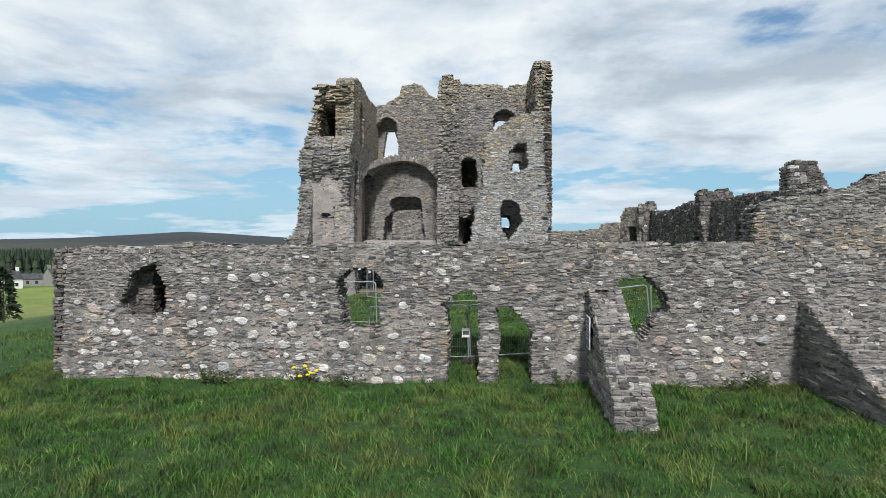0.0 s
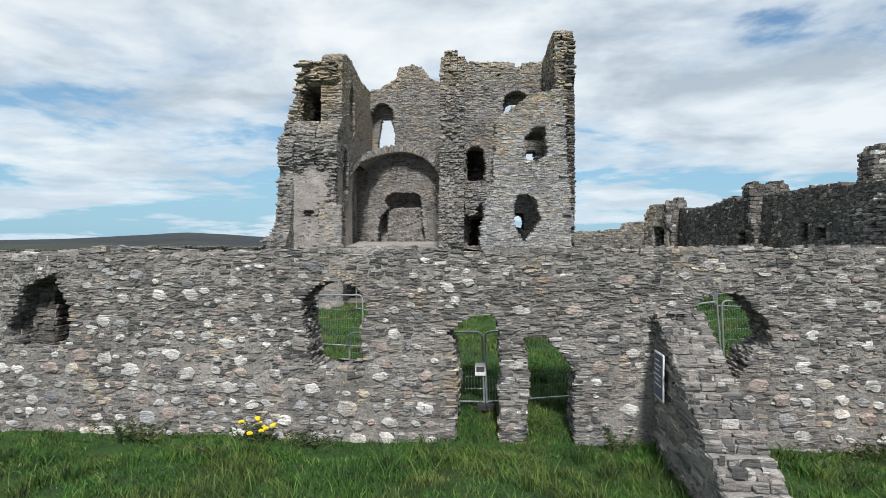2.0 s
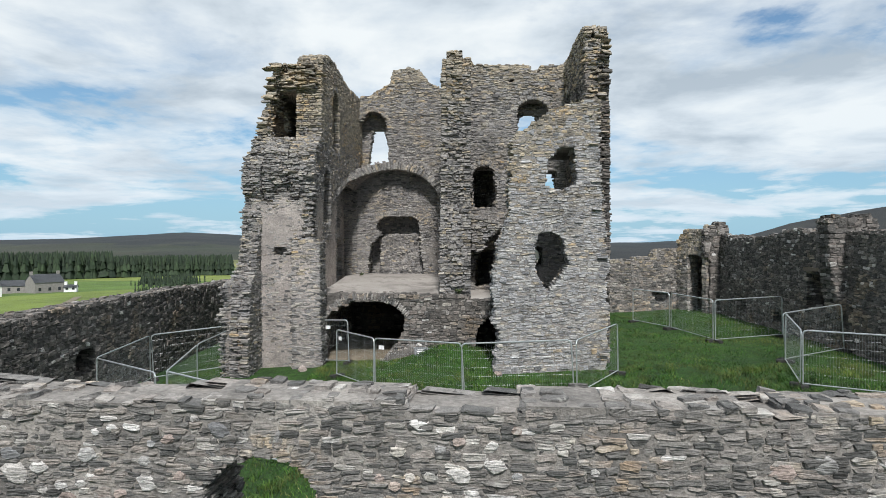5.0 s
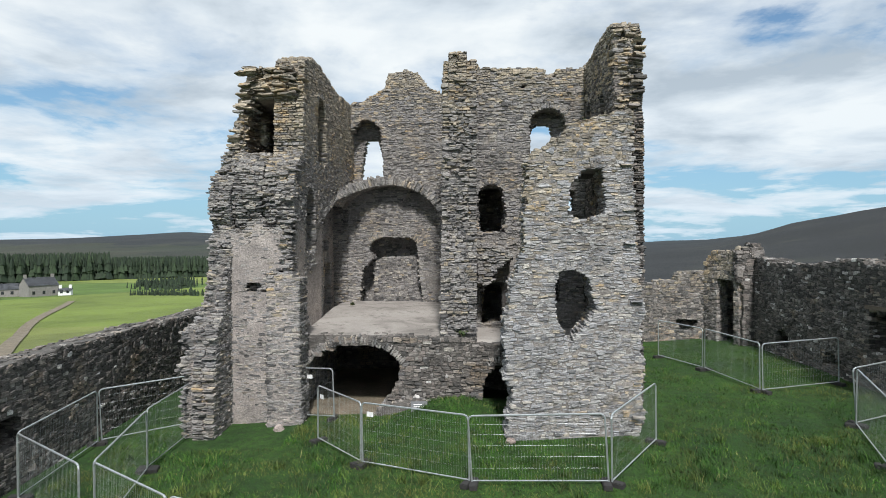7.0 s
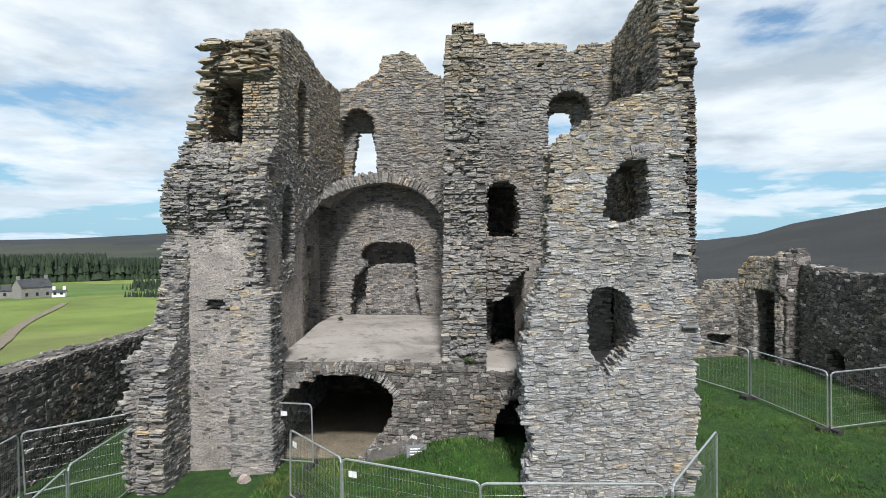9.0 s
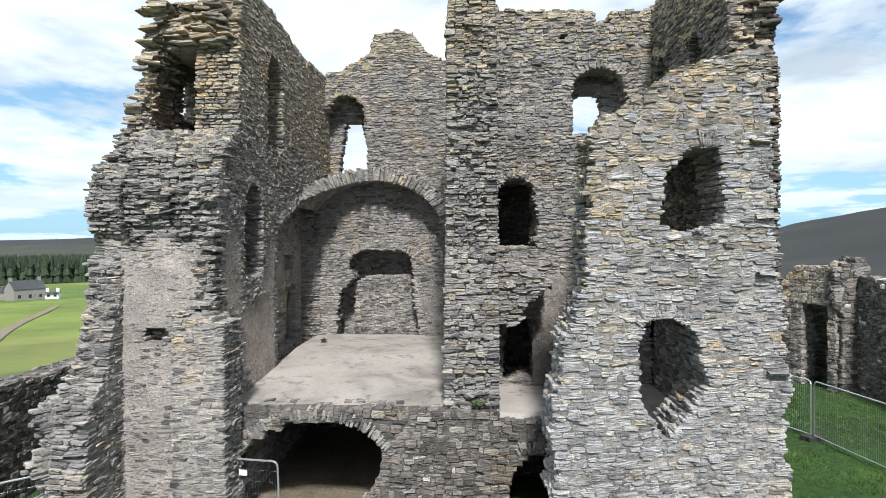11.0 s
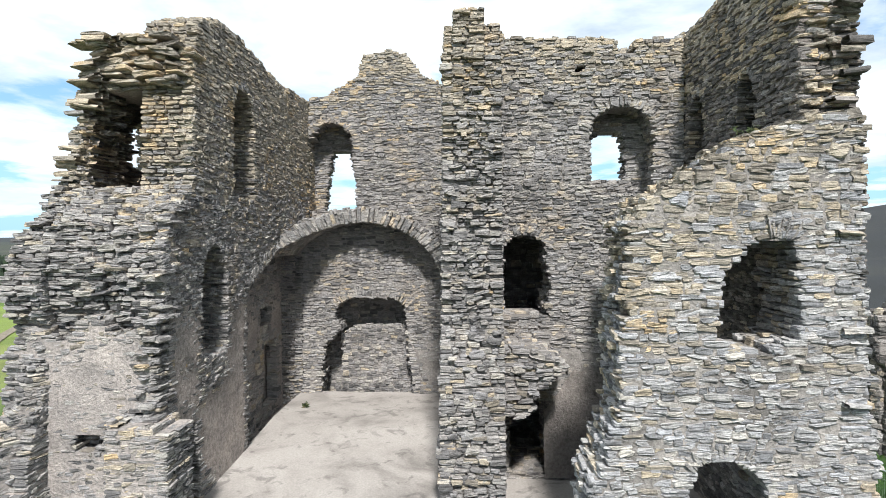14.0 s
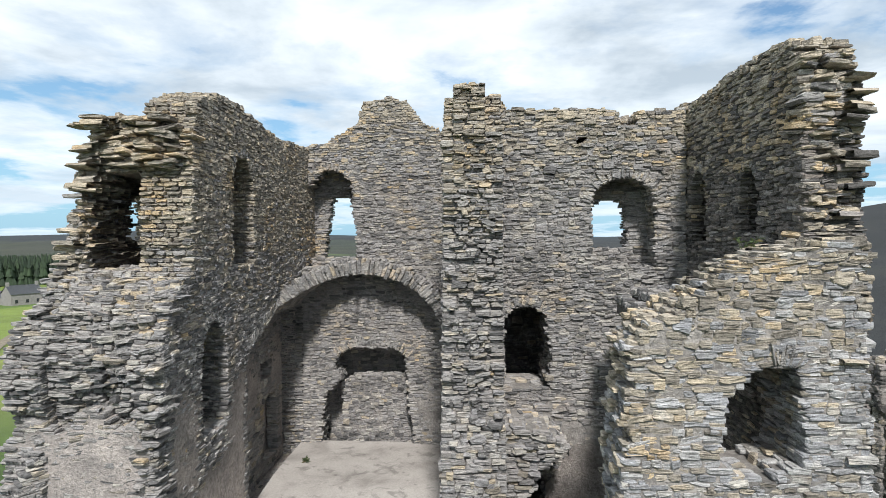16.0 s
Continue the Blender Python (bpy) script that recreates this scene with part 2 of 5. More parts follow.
STEEL = material("galvanised_steel", plain((0.52, 0.56, 0.58), 0.42, 0.7))
RUBBER = material("black_rubber", plain((0.03, 0.03, 0.03), 0.8))
WHITE = material("white_sign", plain((0.78, 0.79, 0.80), 0.5))
NAVY = material("navy_board", plain((0.03, 0.06, 0.14), 0.45))
PRINT = material("dark_print", plain((0.08, 0.09, 0.1), 0.6))
YELLOW = material("yellow_petal", plain((0.75, 0.55, 0.02), 0.6))
BARK = material("bark", plain((0.10, 0.075, 0.055), 0.95))
SLATE = material("roof_slate", plain((0.11, 0.12, 0.135), 0.6, 0.0, 2.0))
RENDER = material("grey_house_wall", plain((0.24, 0.23, 0.22), 0.9, 0.0, 1.5))
GLASS = material("dark_window", plain((0.03, 0.035, 0.04), 0.15))
DIRT = material("dirt_track", mortar_fill((0.24, 0.20, 0.15), (0.13, 0.115, 0.08)))
TIMBER = material("old_timber", plain((0.16, 0.13, 0.10), 0.85))


# ---- building helpers ----
rng = np.random.default_rng(7)


def mesh_of(name, verts, faces, mat, smooth=False):
    me = bpy.data.meshes.new(name)
    me.from_pydata(verts, [], faces)
    me.materials.append(mat)
    if smooth:
        me.shade_smooth()
    me.update()
    return me


def part(name, bm, mat, parent, label=""):
    me = bpy.data.meshes.new(name)
    bm.to_mesh(me)
    bm.free()
    me.materials.append(mat)
    ob = new(name, me)
    ob.parent = parent
    if label:
        tagged(ob, label)
    return ob


def box_bm(x0, x1, y0, y1, z0, z1, bm=None, bevel=0.0):
    bm = bm or bmesh.new()
    made = bmesh.ops.create_cube(bm, size=1.0, matrix=Matrix.LocRotScale(((x0 + x1) / 2, (y0 + y1) / 2, (z0 + z1) / 2), None, (x1 - x0, y1 - y0, z1 - z0)))
    if bevel:
        edges = list({e for v in made["verts"] for e in v.link_edges})
        bmesh.ops.bevel(bm, geom=edges, offset=bevel, segments=2, affect="EDGES")
    return bm


def tube_bm(a, b, radius, sides=6, bm=None, end_radius=None):
    bm = bm or bmesh.new()
    a, b = Vector(a), Vector(b)
    turn = (b - a).to_track_quat("Z", "Y").to_matrix().to_4x4()
    bmesh.ops.create_cone(bm, cap_ends=True, segments=sides, radius1=radius, radius2=radius if end_radius is None else end_radius, depth=(b - a).length,
                          matrix=Matrix.Translation((a + b) / 2) @ turn)
    return bm


def stone_shapes(count, rough, seed):
    """Unit stones: length x from -0.5 to 0.5, height z the same, face at y = 0, tail at y = 1."""
    g = np.random.default_rng(seed)
    shapes = []
    for _ in range(count):
        blunt = g.uniform(0.0, 0.13, 4)
        ring = np.array([(-0.5 + blunt[0], -0.5), (g.uniform(-0.2, 0.2), -0.5), (0.5 - blunt[1], -0.5), (0.5, g.uniform(-0.3, 0.3)),
                         (0.5 - blunt[2], 0.5), (g.uniform(-0.2, 0.2), 0.5), (-0.5 + blunt[3], 0.5), (-0.5, g.uniform(-0.3, 0.3))])
        ring = ring * (1 - g.uniform(0, rough, (8, 2)) * np.array([0.35, 1.0]))
        inner = ring * g.uniform(0.82, 0.95, (8, 1))
        v = [(x, g.uniform(0.0, 0.09), z) for x, z in inner] + [(x, g.uniform(0.09, 0.2), z) for x, z in ring] + [(x, 1.0, z) for x, z in ring]
        shapes.append(np.array(v))
    return shapes


STONE_FACES = [(0, 1, 2, 3), (0, 3, 4, 7), (7, 4, 5, 6)] + [(r + i, r + 8 + i, r + 8 + (i + 1) % 8, r + (i + 1) % 8) for r in (0, 8) for i in range(8)]

COARSE_FACES, COARSE_VERTS = STONE_FACES[:11], [*range(8), *range(16, 24)]


def boulder_shapes(count, seed):
    g = np.random.default_rng(seed)
    shapes = []
    for _ in range(count):
        a = np.linspace(0, 2 * math.pi, 8, endpoint=False) + g.uniform(-0.22, 0.22, 8) - 2.4
        ring = np.stack([np.cos(a), np.sin(a)], 1) * g.uniform(0.45, 0.57, (8, 1))
        v = [(x * g.uniform(0.55, 0.75), g.uniform(0.0, 0.06), z * g.uniform(0.55, 0.75)) for x, z in ring] + [(x, g.uniform(0.16, 0.26), z) for x, z in ring] + [(x, 1.0, z) for x, z in ring]
        shapes.append(np.array(v))
    return shapes


SHAPES = stone_shapes(48, 0.42, 3)
BLOCKS = len(SHAPES)
SHAPES += boulder_shapes(12, 5)
SHAPE_MESHES = {}


def shape_mesh(i, mat):
    if (i, mat.name) not in SHAPE_MESHES:
        SHAPE_MESHES[i, mat.name] = mesh_of("stone", [tuple(v) for v in SHAPES[i]], STONE_FACES, mat)
    return SHAPE_MESHES[i, mat.name]


class Masonry:
    """One stretch of rubble walling: a mortar core with stones set in it."""

    def __init__(self, mats, core_mat, tan_above=99.0, pale=None):
        self.mats, self.core_mat, self.tan_above, self.pale = mats, core_mat, tan_above, pale
        self.stones, self.cv, self.cf, self.warm, self.ochre = [], [], [], 0.2, None

    def put(self, pos, along, out, up, length, depth, height, mat=None, spin=4.5, boulder=False, coarse=False):
        """A stone with its face's middle at pos."""
        along, out, up = Vector(along), Vector(out), Vector(up)
        a = radians(rng.normal(0, spin))
        b = radians(rng.normal(0, spin))
        m = Matrix((along, -out, up)).transposed()
        m = m @ Euler((b * 0.6, a, b)).to_matrix()
        if mat is None:
            z = pos[2] + rng.normal(0, 0.9)
            mat = self.mats[1] if len(self.mats) > 1 and (z > self.tan_above or rng.random() < self.blush(pos)) else self.mats[0]
            if self.pale and rng.random() < self.pale(pos):
                mat = QUARTZ
        self.stones.append((tuple(pos), np.array(m) * np.array([length, depth, height]), mat, int(rng.integers(BLOCKS, len(SHAPES)) if boulder else rng.integers(BLOCKS)), coarse))

    def blush(self, pos):
        """How likely a stone is of the warmer kind here: it comes in drifts."""
        n = noise.noise(Vector((pos[0] * 0.32, pos[1] * 0.32, pos[2] * 0.4 + 5.0)))
        return 0.02 + self.warm * max(0.0, n) + (self.ochre(pos, n) if self.ochre else 0.0)

    def core_box(self, corners):
        n = len(self.cv)
        self.cv += corners
        self.cf += [(n, n + 1, n + 2, n + 3), (n + 4, n + 7, n + 6, n + 5), (n, n + 4, n + 5, n + 1), (n + 1, n + 5, n + 6, n + 2), (n + 2, n + 6, n + 7, n + 3), (n + 3, n + 7, n + 4, n)]

    def layer(self, origin, along, inward, w0, w1, z0, top, left, right, holes=(), front=True, back=False, ends=True, caps=True,
              course=(0.06, 0.14), length=(0.16, 0.6), proud=(-0.01, 0.035), rag=0.07, bury=None, wave=0.02, floor=None, end_rag=None, split=0.3, hole_rag=0.03, joint=0.032):
        """Courses from z0 up. top: (u, z) pairs; left, right: (z, u) pairs; holes: lists of (z, u left, u right)."""
        e = Vector((*along, 0)).normalized()
        w = Vector((*inward, 0)).normalized()
        o = Vector((*origin, 0))
        up = Vector((0, 0, 1))
        end_rag = rag if end_rag is None else end_rag
        tu, tz = [p[0] for p in top], [p[1] for p in top]
        lz, lu = [p[0] for p in left], [p[1] for p in left]
        rz, ru = [p[0] for p in right], [p[1] for p in right]
        step = 0.05
        ins = min(joint, (w1 - w0) * 0.2)

        def solid(z, u):
            ok = (u > np.interp(z, lz, lu)) & (u < np.interp(z, rz, ru)) & (np.interp(u, tu, tz) > z)
            for hole in holes:
                hz = [p[0] for p in hole]
                if hz[0] <= z <= hz[-1]:
                    ok &= ~((u > np.interp(z, hz, [p[1] for p in hole])) & (u < np.interp(z, hz, [p[2] for p in hole])))
            return ok

        grid = np.arange(min(lu) - step, max(ru) + step, step)
        z, zmax = z0, max(tz)
        while z < zmax:
            h = rng.uniform(*course)
            mid = z + h / 2
            ok = np.concatenate(([False], solid(mid, grid), [False]))
            above = solid(mid + h * 1.05, grid)
            edges = np.flatnonzero(ok[1:] != ok[:-1])
            for a, b in zip(edges[::2], edges[1::2]):
                ra, rb = end_rag if a == edges[0] else hole_rag, end_rag if b == edges[-1] else hole_rag
                ua = grid[a] + (rng.uniform(-0.4, 0.4) + 1.1 * noise.noise(Vector((z * 1.6, grid[0], 4.0)))) * ra
                ub = grid[min(b, len(grid) - 1)] - step + (rng.uniform(-0.4, 0.4) + 1.1 * noise.noise(Vector((z * 1.6, grid[-1], 9.0)))) * rb
                if ub - ua < 0.15:
                    continue
                base = o + e * ua + w * w0
                over = o + e * ub + w * w1
                p = [o + e * uu + w * ww + up * zz for zz in (z, z + h) for uu, ww in ((ua + 0.07, w0 + ins), (ub - 0.07, w0 + ins), (ub - 0.07, w1 - ins), (ua + 0.07, w1 - ins))]
                self.core_box([tuple(q) for q in p])
                for face, ww, out in ((front, w0, -w), (back, w1, w)):
                    if not face:
                        continue
                    u = ua
                    rear = ww == w1
                    while u < ub - 0.04:
                        l = min(rng.uniform(*length) * (2.4 if rear else rng.uniform(0.6, 1.0)), ub - u)
                        if ub - u - l < length[0] * 0.6:
                            l = ub - u
                        wob = wave * 1.3 * math.sin(u * 1.7 + z * 0.9) + wave * 0.8 * math.sin(u * 4.1 + z * 2.3) + rng.normal(0, 0.012)
                        pr = rng.uniform(*proud)
                        if bury is not None:
                            pr -= bury(u + l / 2, mid)
                        if pr > -0.10:
                            at = o + e * (u + l / 2) + w * ww + out * pr + up * (mid + wob)
                            if rear:
                                self.put(at, e, out, up, l, 0.26, h * 1.1, coarse=True)
                            elif h > 0.12 and rng.random() < split:
                                s = rng.uniform(0.35, 0.65)
                                self.put(at + up * (h * (s - 1) / 2), e, out, up, l * 1.03, 0.24, h * s * 1.1)
                                self.put(at + up * (h * s / 2) + out * rng.uniform(-0.03, 0.02), e, out, up, l * 1.0, 0.24, h * (1 - s) * 1.1)
                            elif rng.random() < 0.07 and ub - u > 0.5 and mid + h < zmax - 0.3 and bury is None:
                                self.put(at + up * h * 0.4 + out * 0.02, e, out, up, rng.uniform(0.2, 0.4), 0.3, h * rng.uniform(1.7, 2.4), spin=5.0)
                                self.put(at, e, out, up, l * 1.04, 0.26, h)
                            else:
                                self.put(at, e, out, up, l * rng.uniform(1.0, 1.08), 0.26, h * rng.uniform(0.98, 1.22))
                        u += l
                if ends:
                    for uu, out, rr in ((ua, -e, ra), (ub, e, rb)):
                        q = w0
                        while q < w1 - 0.03:
                            l = min(rng.uniform(*length) * 0.8, w1 - q)
                            if w1 - q - l < 0.12:
                                l = w1 - q
                            at = o + e * uu + w * (q + l / 2) + out * rng.uniform(-0.03, rr * 0.8) + up * mid
                            self.put(at, w, out, up, l * 1.0, 0.22 + rng.uniform(0, 0.1), h * rng.uniform(0.9, 1.05), spin=4.0)
                            q += l
                if caps:
                    u = ua
                    while u < ub:
                        l = min(rng.uniform(0.18, 0.42), ub - u + 0.01)
                        i = int(np.clip((u + l / 2 - grid[0]) / step, 0, len(grid) - 1))
                        if not above[i] and rng.random() < 0.9:
                            q = w0
                            while q < w1 - 0.05:
                                d = min(rng.uniform(0.14, 0.36), w1 - q)
                                at = o + e * (u + l / 2) + w * (q + d / 2) + up * (z + h + rng.uniform(-0.03, 0.07))
                                self.put(at, e, up, w, l * rng.uniform(0.8, 1.1), 0.16, d * rng.uniform(0.9, 1.1), spin=6.0, coarse=True)
                                q += d
                        u += l
            z += h

    def ring(self, origin, along, inward, w0, cu, cz, ru, rz, a0, a1, count, tall, depth, proud=0.03, mat=None, rough=0.12):
        """Voussoirs round an arch's head; angles in degrees from the right."""
        e, w, o, up = Vector((*along, 0)).normalized(), Vector((*inward, 0)).normalized(), Vector((*origin, 0)), Vector((0, 0, 1))
        for i in range(count):
            a = radians(a0 + (a1 - a0) * (i + 0.5 + rng.uniform(-0.2, 0.2)) / count)
            r = e * math.cos(a) * ru + up * math.sin(a) * rz
            radial = (e * math.cos(a) / ru + up * math.sin(a) / rz).normalized()
            side = radial.cross(-w).normalized()
            arc = radians(abs(a1 - a0)) / count * math.hypot(ru * math.sin(a), rz * math.cos(a))
            t = tall * rng.uniform(1 - rough * 2, 1 + rough)
            at = o + e * cu + up * cz + r + radial * t / 2 + w * w0 - w * rng.uniform(0, proud)
            self.put(at, side, -w, radial, arc * rng.uniform(0.85, 1.0), depth, t, mat or VOUSSOIR, spin=2.0)

    def finish(self, name, parent=None, label="", near=None, pieces=300, structure=False, piece="stone"):
        core = new(name, mesh_of(name, self.cv, self.cf, self.core_mat))
        core.parent = parent
        if structure:
            tagged(core, label, "wall", kind="structure")
        else:
            tagged(core, label, kind="stuff")
        order = list(range(len(self.stones)))
        if near is not None:
            c = Vector(near)
            order.sort(key=lambda i: (Vector(self.stones[i][0]) - c).length)
        single, rest = order[:pieces], order[pieces:]
        for i in single:
            pos, m, mat, kind, coarse = self.stones[i]
            ob = new(piece, shape_mesh(kind, mat))
            ob.parent = core
            ob.matrix_basis = Matrix.Translation(pos) @ Matrix(m.tolist()).to_4x4()
        if rest:
            mats = []
            verts, faces, index = [], [], []
            nv = 0
            for i in rest:
                pos, m, mat, kind, coarse = self.stones[i]
                if mat not in mats:
                    mats.append(mat)
                shape, sides = (SHAPES[kind][COARSE_VERTS], COARSE_FACES) if coarse else (SHAPES[kind], STONE_FACES)
                verts.append(shape @ m.T + np.array(pos))
                faces += [tuple(v + nv for v in f) for f in sides]
                index += [mats.index(mat)] * len(sides)
                nv += len(shape)
            me = bpy.data.meshes.new("rubble")
            me.from_pydata(np.concatenate(verts).tolist(), [], faces)
            for m in mats:
                me.materials.append(m)
            me.polygons.foreach_set("material_index", index)
            me.update()
            ob = new("rubble", me)
            ob.parent = core
            tagged(ob, kind="stuff")
        return core


# ---- ground ----
def ground_z(x, y):
    """Height of the turf: the castle's mound, the fields below it, the moor and the far hills."""
    x, y = np.asarray(x, float), np.asarray(y, float)
    lane = np.interp(y, [-20, 5, 14, 18, 19.5, 23, 27, 31, 36, 40, 50], [-0.9, -0.45, -0.05, 0.0, 0.45, 1.0, 1.2, 1.45, 1.6, 1.65, 1.7])
    lean = np.interp(y, [10, 18, 24, 32], [0.02, 0.02, 0.03, 0.045]) * np.clip(x, -15, 15)
    r = np.hypot(x, y - 30)
    flank = np.hypot(np.maximum(np.abs(x) - 17, 0), np.maximum(np.abs(y - 32) - 26, 0))
    fall = np.interp(flank, [0, 12, 40, 90, 250, 480, 900, 1600, 4800], [0, -1.8, -6.5, -11.0, -15.5, -20.0, -20.0, -6.0, 10.0])
    az = np.degrees(np.arctan2(x, np.maximum(np.abs(y - 10), 1e-6) * np.sign(y - 10 + 1e-9)))
    moor = np.interp(az, [8, 16, 22, 28, 35, 50, 90, 180], [0, 0, 12, 50, 80, 118, 115, 40]) * np.clip((r - 260) / 1000, 0, 1) ** 1.3
    hill = np.interp(az, [-180, -60, -42, -36, -31, -27.5, -24, -19, -12, 0, 15, 30, 180], [40, 35, 18, 22, 44, 64, 54, 30, 12, 0, -4, 6, 40]) * np.clip((r - 900) / 2300, 0, 1) ** 1.2
    ripple = 0.06 * np.sin(x * 0.9 + 0.4 * y) * np.sin(y * 0.7 - 0.3 * x)
    swell = np.clip((r - 300) / 900, 0, 1) * (5 * np.sin(x * 0.006 + 1.0) * np.sin(y * 0.005) + 2.0 * np.sin(x * 0.017) * np.sin(y * 0.013 + 2))
    mound = 0.7 * np.exp(-(((x + 1.8) / 1.9) ** 2) - ((y - 35.4) / 1.5) ** 2)
    return mound + lane + lean * np.clip(1 - flank / 60, 0, 1) + fall + moor + hill + ripple + swell


def build_ground():
    n = 240
    s = np.linspace(-1, 1, n)
    axis = 46 * s + 4700 * np.sign(s) * np.abs(s) ** 5.5
    xs, ys = np.meshgrid(axis, axis + 26, indexing="ij")
    zs = ground_z(xs, ys)
    verts = np.stack([xs, ys, zs], -1).reshape(-1, 3).tolist()
    faces = [(i * n + j, (i + 1) * n + j, (i + 1) * n + j + 1, i * n + j + 1) for i in range(n - 1) for j in range(n - 1)]
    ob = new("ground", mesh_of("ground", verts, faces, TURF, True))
    tagged(ob, "grassy castle mound with fields and heather moor beyond", "ground", kind="structure")


build_ground()

# ---- outer walls ----
S_O, S_E, S_W = (0.0, 18.22), (1.0, -0.047), (0.047, 1.0)


def pale_low(pos):
    z = pos[2]
    return float(np.interp(z, [0.2, 1.9, 2.8, 4.3], [0.03, 0.025, 0.015, 0.012]))


def boulders(m):
    """Large rounded field stones bedded among the thin courses."""
    taken = []
    e, w = Vector((*S_E, 0)).normalized(), Vector((*S_W, 0)).normalized()
    spans = [(-12.0, -10.0, 1.9, 3.9), (-4.6, -2.7, 1.5, 4.0), (-1.1, 0.25, -1, 3.2), (0.75, 2.0, -1, 2.7), (4.4, 6.2, 1.6, 3.9), (3.4, 4.7, -1, 3.2), (9.6, 10.9, -1, 3.0)]
    for _ in range(9000):
        u, z = rng.uniform(-13.4, 15.5), rng.uniform(0.05, 4.2)
        keep = np.interp(z, [0, 1.9, 2.6, 3.2, 4.3], [1.0, 1.0, 0.34, 0.2, 0.06]) * (1.0 if -10.8 < u < 0 else 0.28)
        size = rng.choice([0.22, 0.30, 0.38, 0.46]) * rng.uniform(0.85, 1.15) * (1.0 if z < 2.2 else 0.75)
        z = 0.1 + round((z - 0.1) / 0.36) * 0.36 + rng.normal(0, 0.05) if z < 2.2 else z
        keep *= max(0.15, 0.8 + 1.3 * noise.noise(Vector((u * 0.6, z * 1.0, 2.0))))
        if rng.random() > keep or any(a - size / 2 < u < b + size / 2 and c < z < d for a, b, c, d in spans):
            continue
        if any(abs(u - a) < (size + c) * 0.53 and abs(z - b) < (size + c) * 0.38 for a, b, c in taken):
            continue
        taken.append((u, z, size))
        mat = (QUARTZ, PINK, PALE)[int(np.searchsorted([0.45, 0.65], rng.random()))]
        at = Vector((*S_O, z)) + e * u - w * rng.uniform(0.015, 0.04)
        m.put(at, e, -w, (0, 0, 1), size * rng.uniform(1.0, 1.3), 0.34, size * rng.uniform(0.66, 0.92), mat, 8.0, True)


wall = Masonry((RUBBLE, TAN), DARK_MORTAR, 99.0, pale_low)
wall.mats = (RUBBLE,)
wall.core_mat = MORTAR
wall.layer(S_O, S_E, S_W, 0.0, 1.1, -0.8,
           [(-14.0, 3.85), (-13.5, 4.15), (-13.0, 4.36), (-11.5, 4.32), (-10.0, 4.42), (-9.4, 4.52), (-8.4, 4.36), (-6, 4.40), (-2.5, 4.46), (-1.0, 4.40), (1, 4.47), (3, 4.42), (4.3, 4.52), (6, 4.42), (8.45, 4.46), (8.6, 5.6),
            (9.36, 5.85), (10.6, 5.95), (11.6, 6.2), (12.2, 6.55), (13.5, 6.6), (16.5, 6.7), (17.5, 6.5)],
           [(-1, -14.05), (4.5, -13.75)], [(-1, 17.5), (8, 17.5)],
           holes=[[(2.0, -11.25, -10.4), (2.45, -11.8, -10.2), (3.1, -11.5, -10.25), (3.5, -11.4, -10.5), (3.8, -10.8, -10.6)],
                  [(1.66, -4.0, -3.15), (1.8, -4.15, -2.98), (2.3, -4.2, -3.0), (2.7, -4.25, -3.0), (2.95, -4.3, -2.88), (3.3, -4.3, -2.88), (3.42, -4.2, -3.0), (3.58, -4.05, -3.15), (3.7, -3.8, -3.45)],
                  [(-0.8, -0.78, 0.16), (2.35, -0.75, 0.16), (2.5, -0.95, 0.16), (2.8, -0.62, 0.14), (2.97, -0.3, 0.0)],
                  [(-0.8, 0.85, 1.84), (1.75, 0.85, 1.84), (2.2, 0.85, 1.57), (2.5, 0.85, 1.2), (2.52, 0.86, 1.1)],
                  [(1.5, 4.95, 5.15), (1.8, 4.75, 5.4), (2.2, 4.66, 5.6), (2.42, 4.6, 6.05), (2.85, 4.55, 5.95), (3.15, 4.5, 5.7), (3.4, 4.66, 5.44), (3.55, 4.95, 5.2)]],
           back=True, course=(0.045, 0.105), length=(0.13, 0.48), proud=(-0.012, 0.026), rag=0.09, wave=0.04, split=0.1, hole_rag=0.06, joint=0.022,
           bury=lambda u, z: 0.022 * max(0.0, min(1.0, (2.6 - z) / 1.2)) * max(0.0, min(1.0, 0.5 + 2.2 * noise.noise(Vector((u * 0.8, z * 1.3, 6.0))))))
boulders(wall)
wall.ring(S_O, S_E, S_W, 0.0, -3.6, 3.2, 0.72, 0.62, 30, 150, 17, 0.30, 0.3, 0.01)
wall.ring(S_O, S_E, S_W, 0.0, 5.1, 2.98, 0.78, 0.58, 25, 155, 20, 0.32, 0.3, 0.01)
wall.ring(S_O, S_E, S_W, 0.0, -10.95, 3.1, 0.6, 0.7, 70, 150, 8, 0.34, 0.3)
wall.finish("wall_south", None, "grey rubble curtain wall with pale boulders and broken openings", (0.5, 18, 3.6), 300, True)

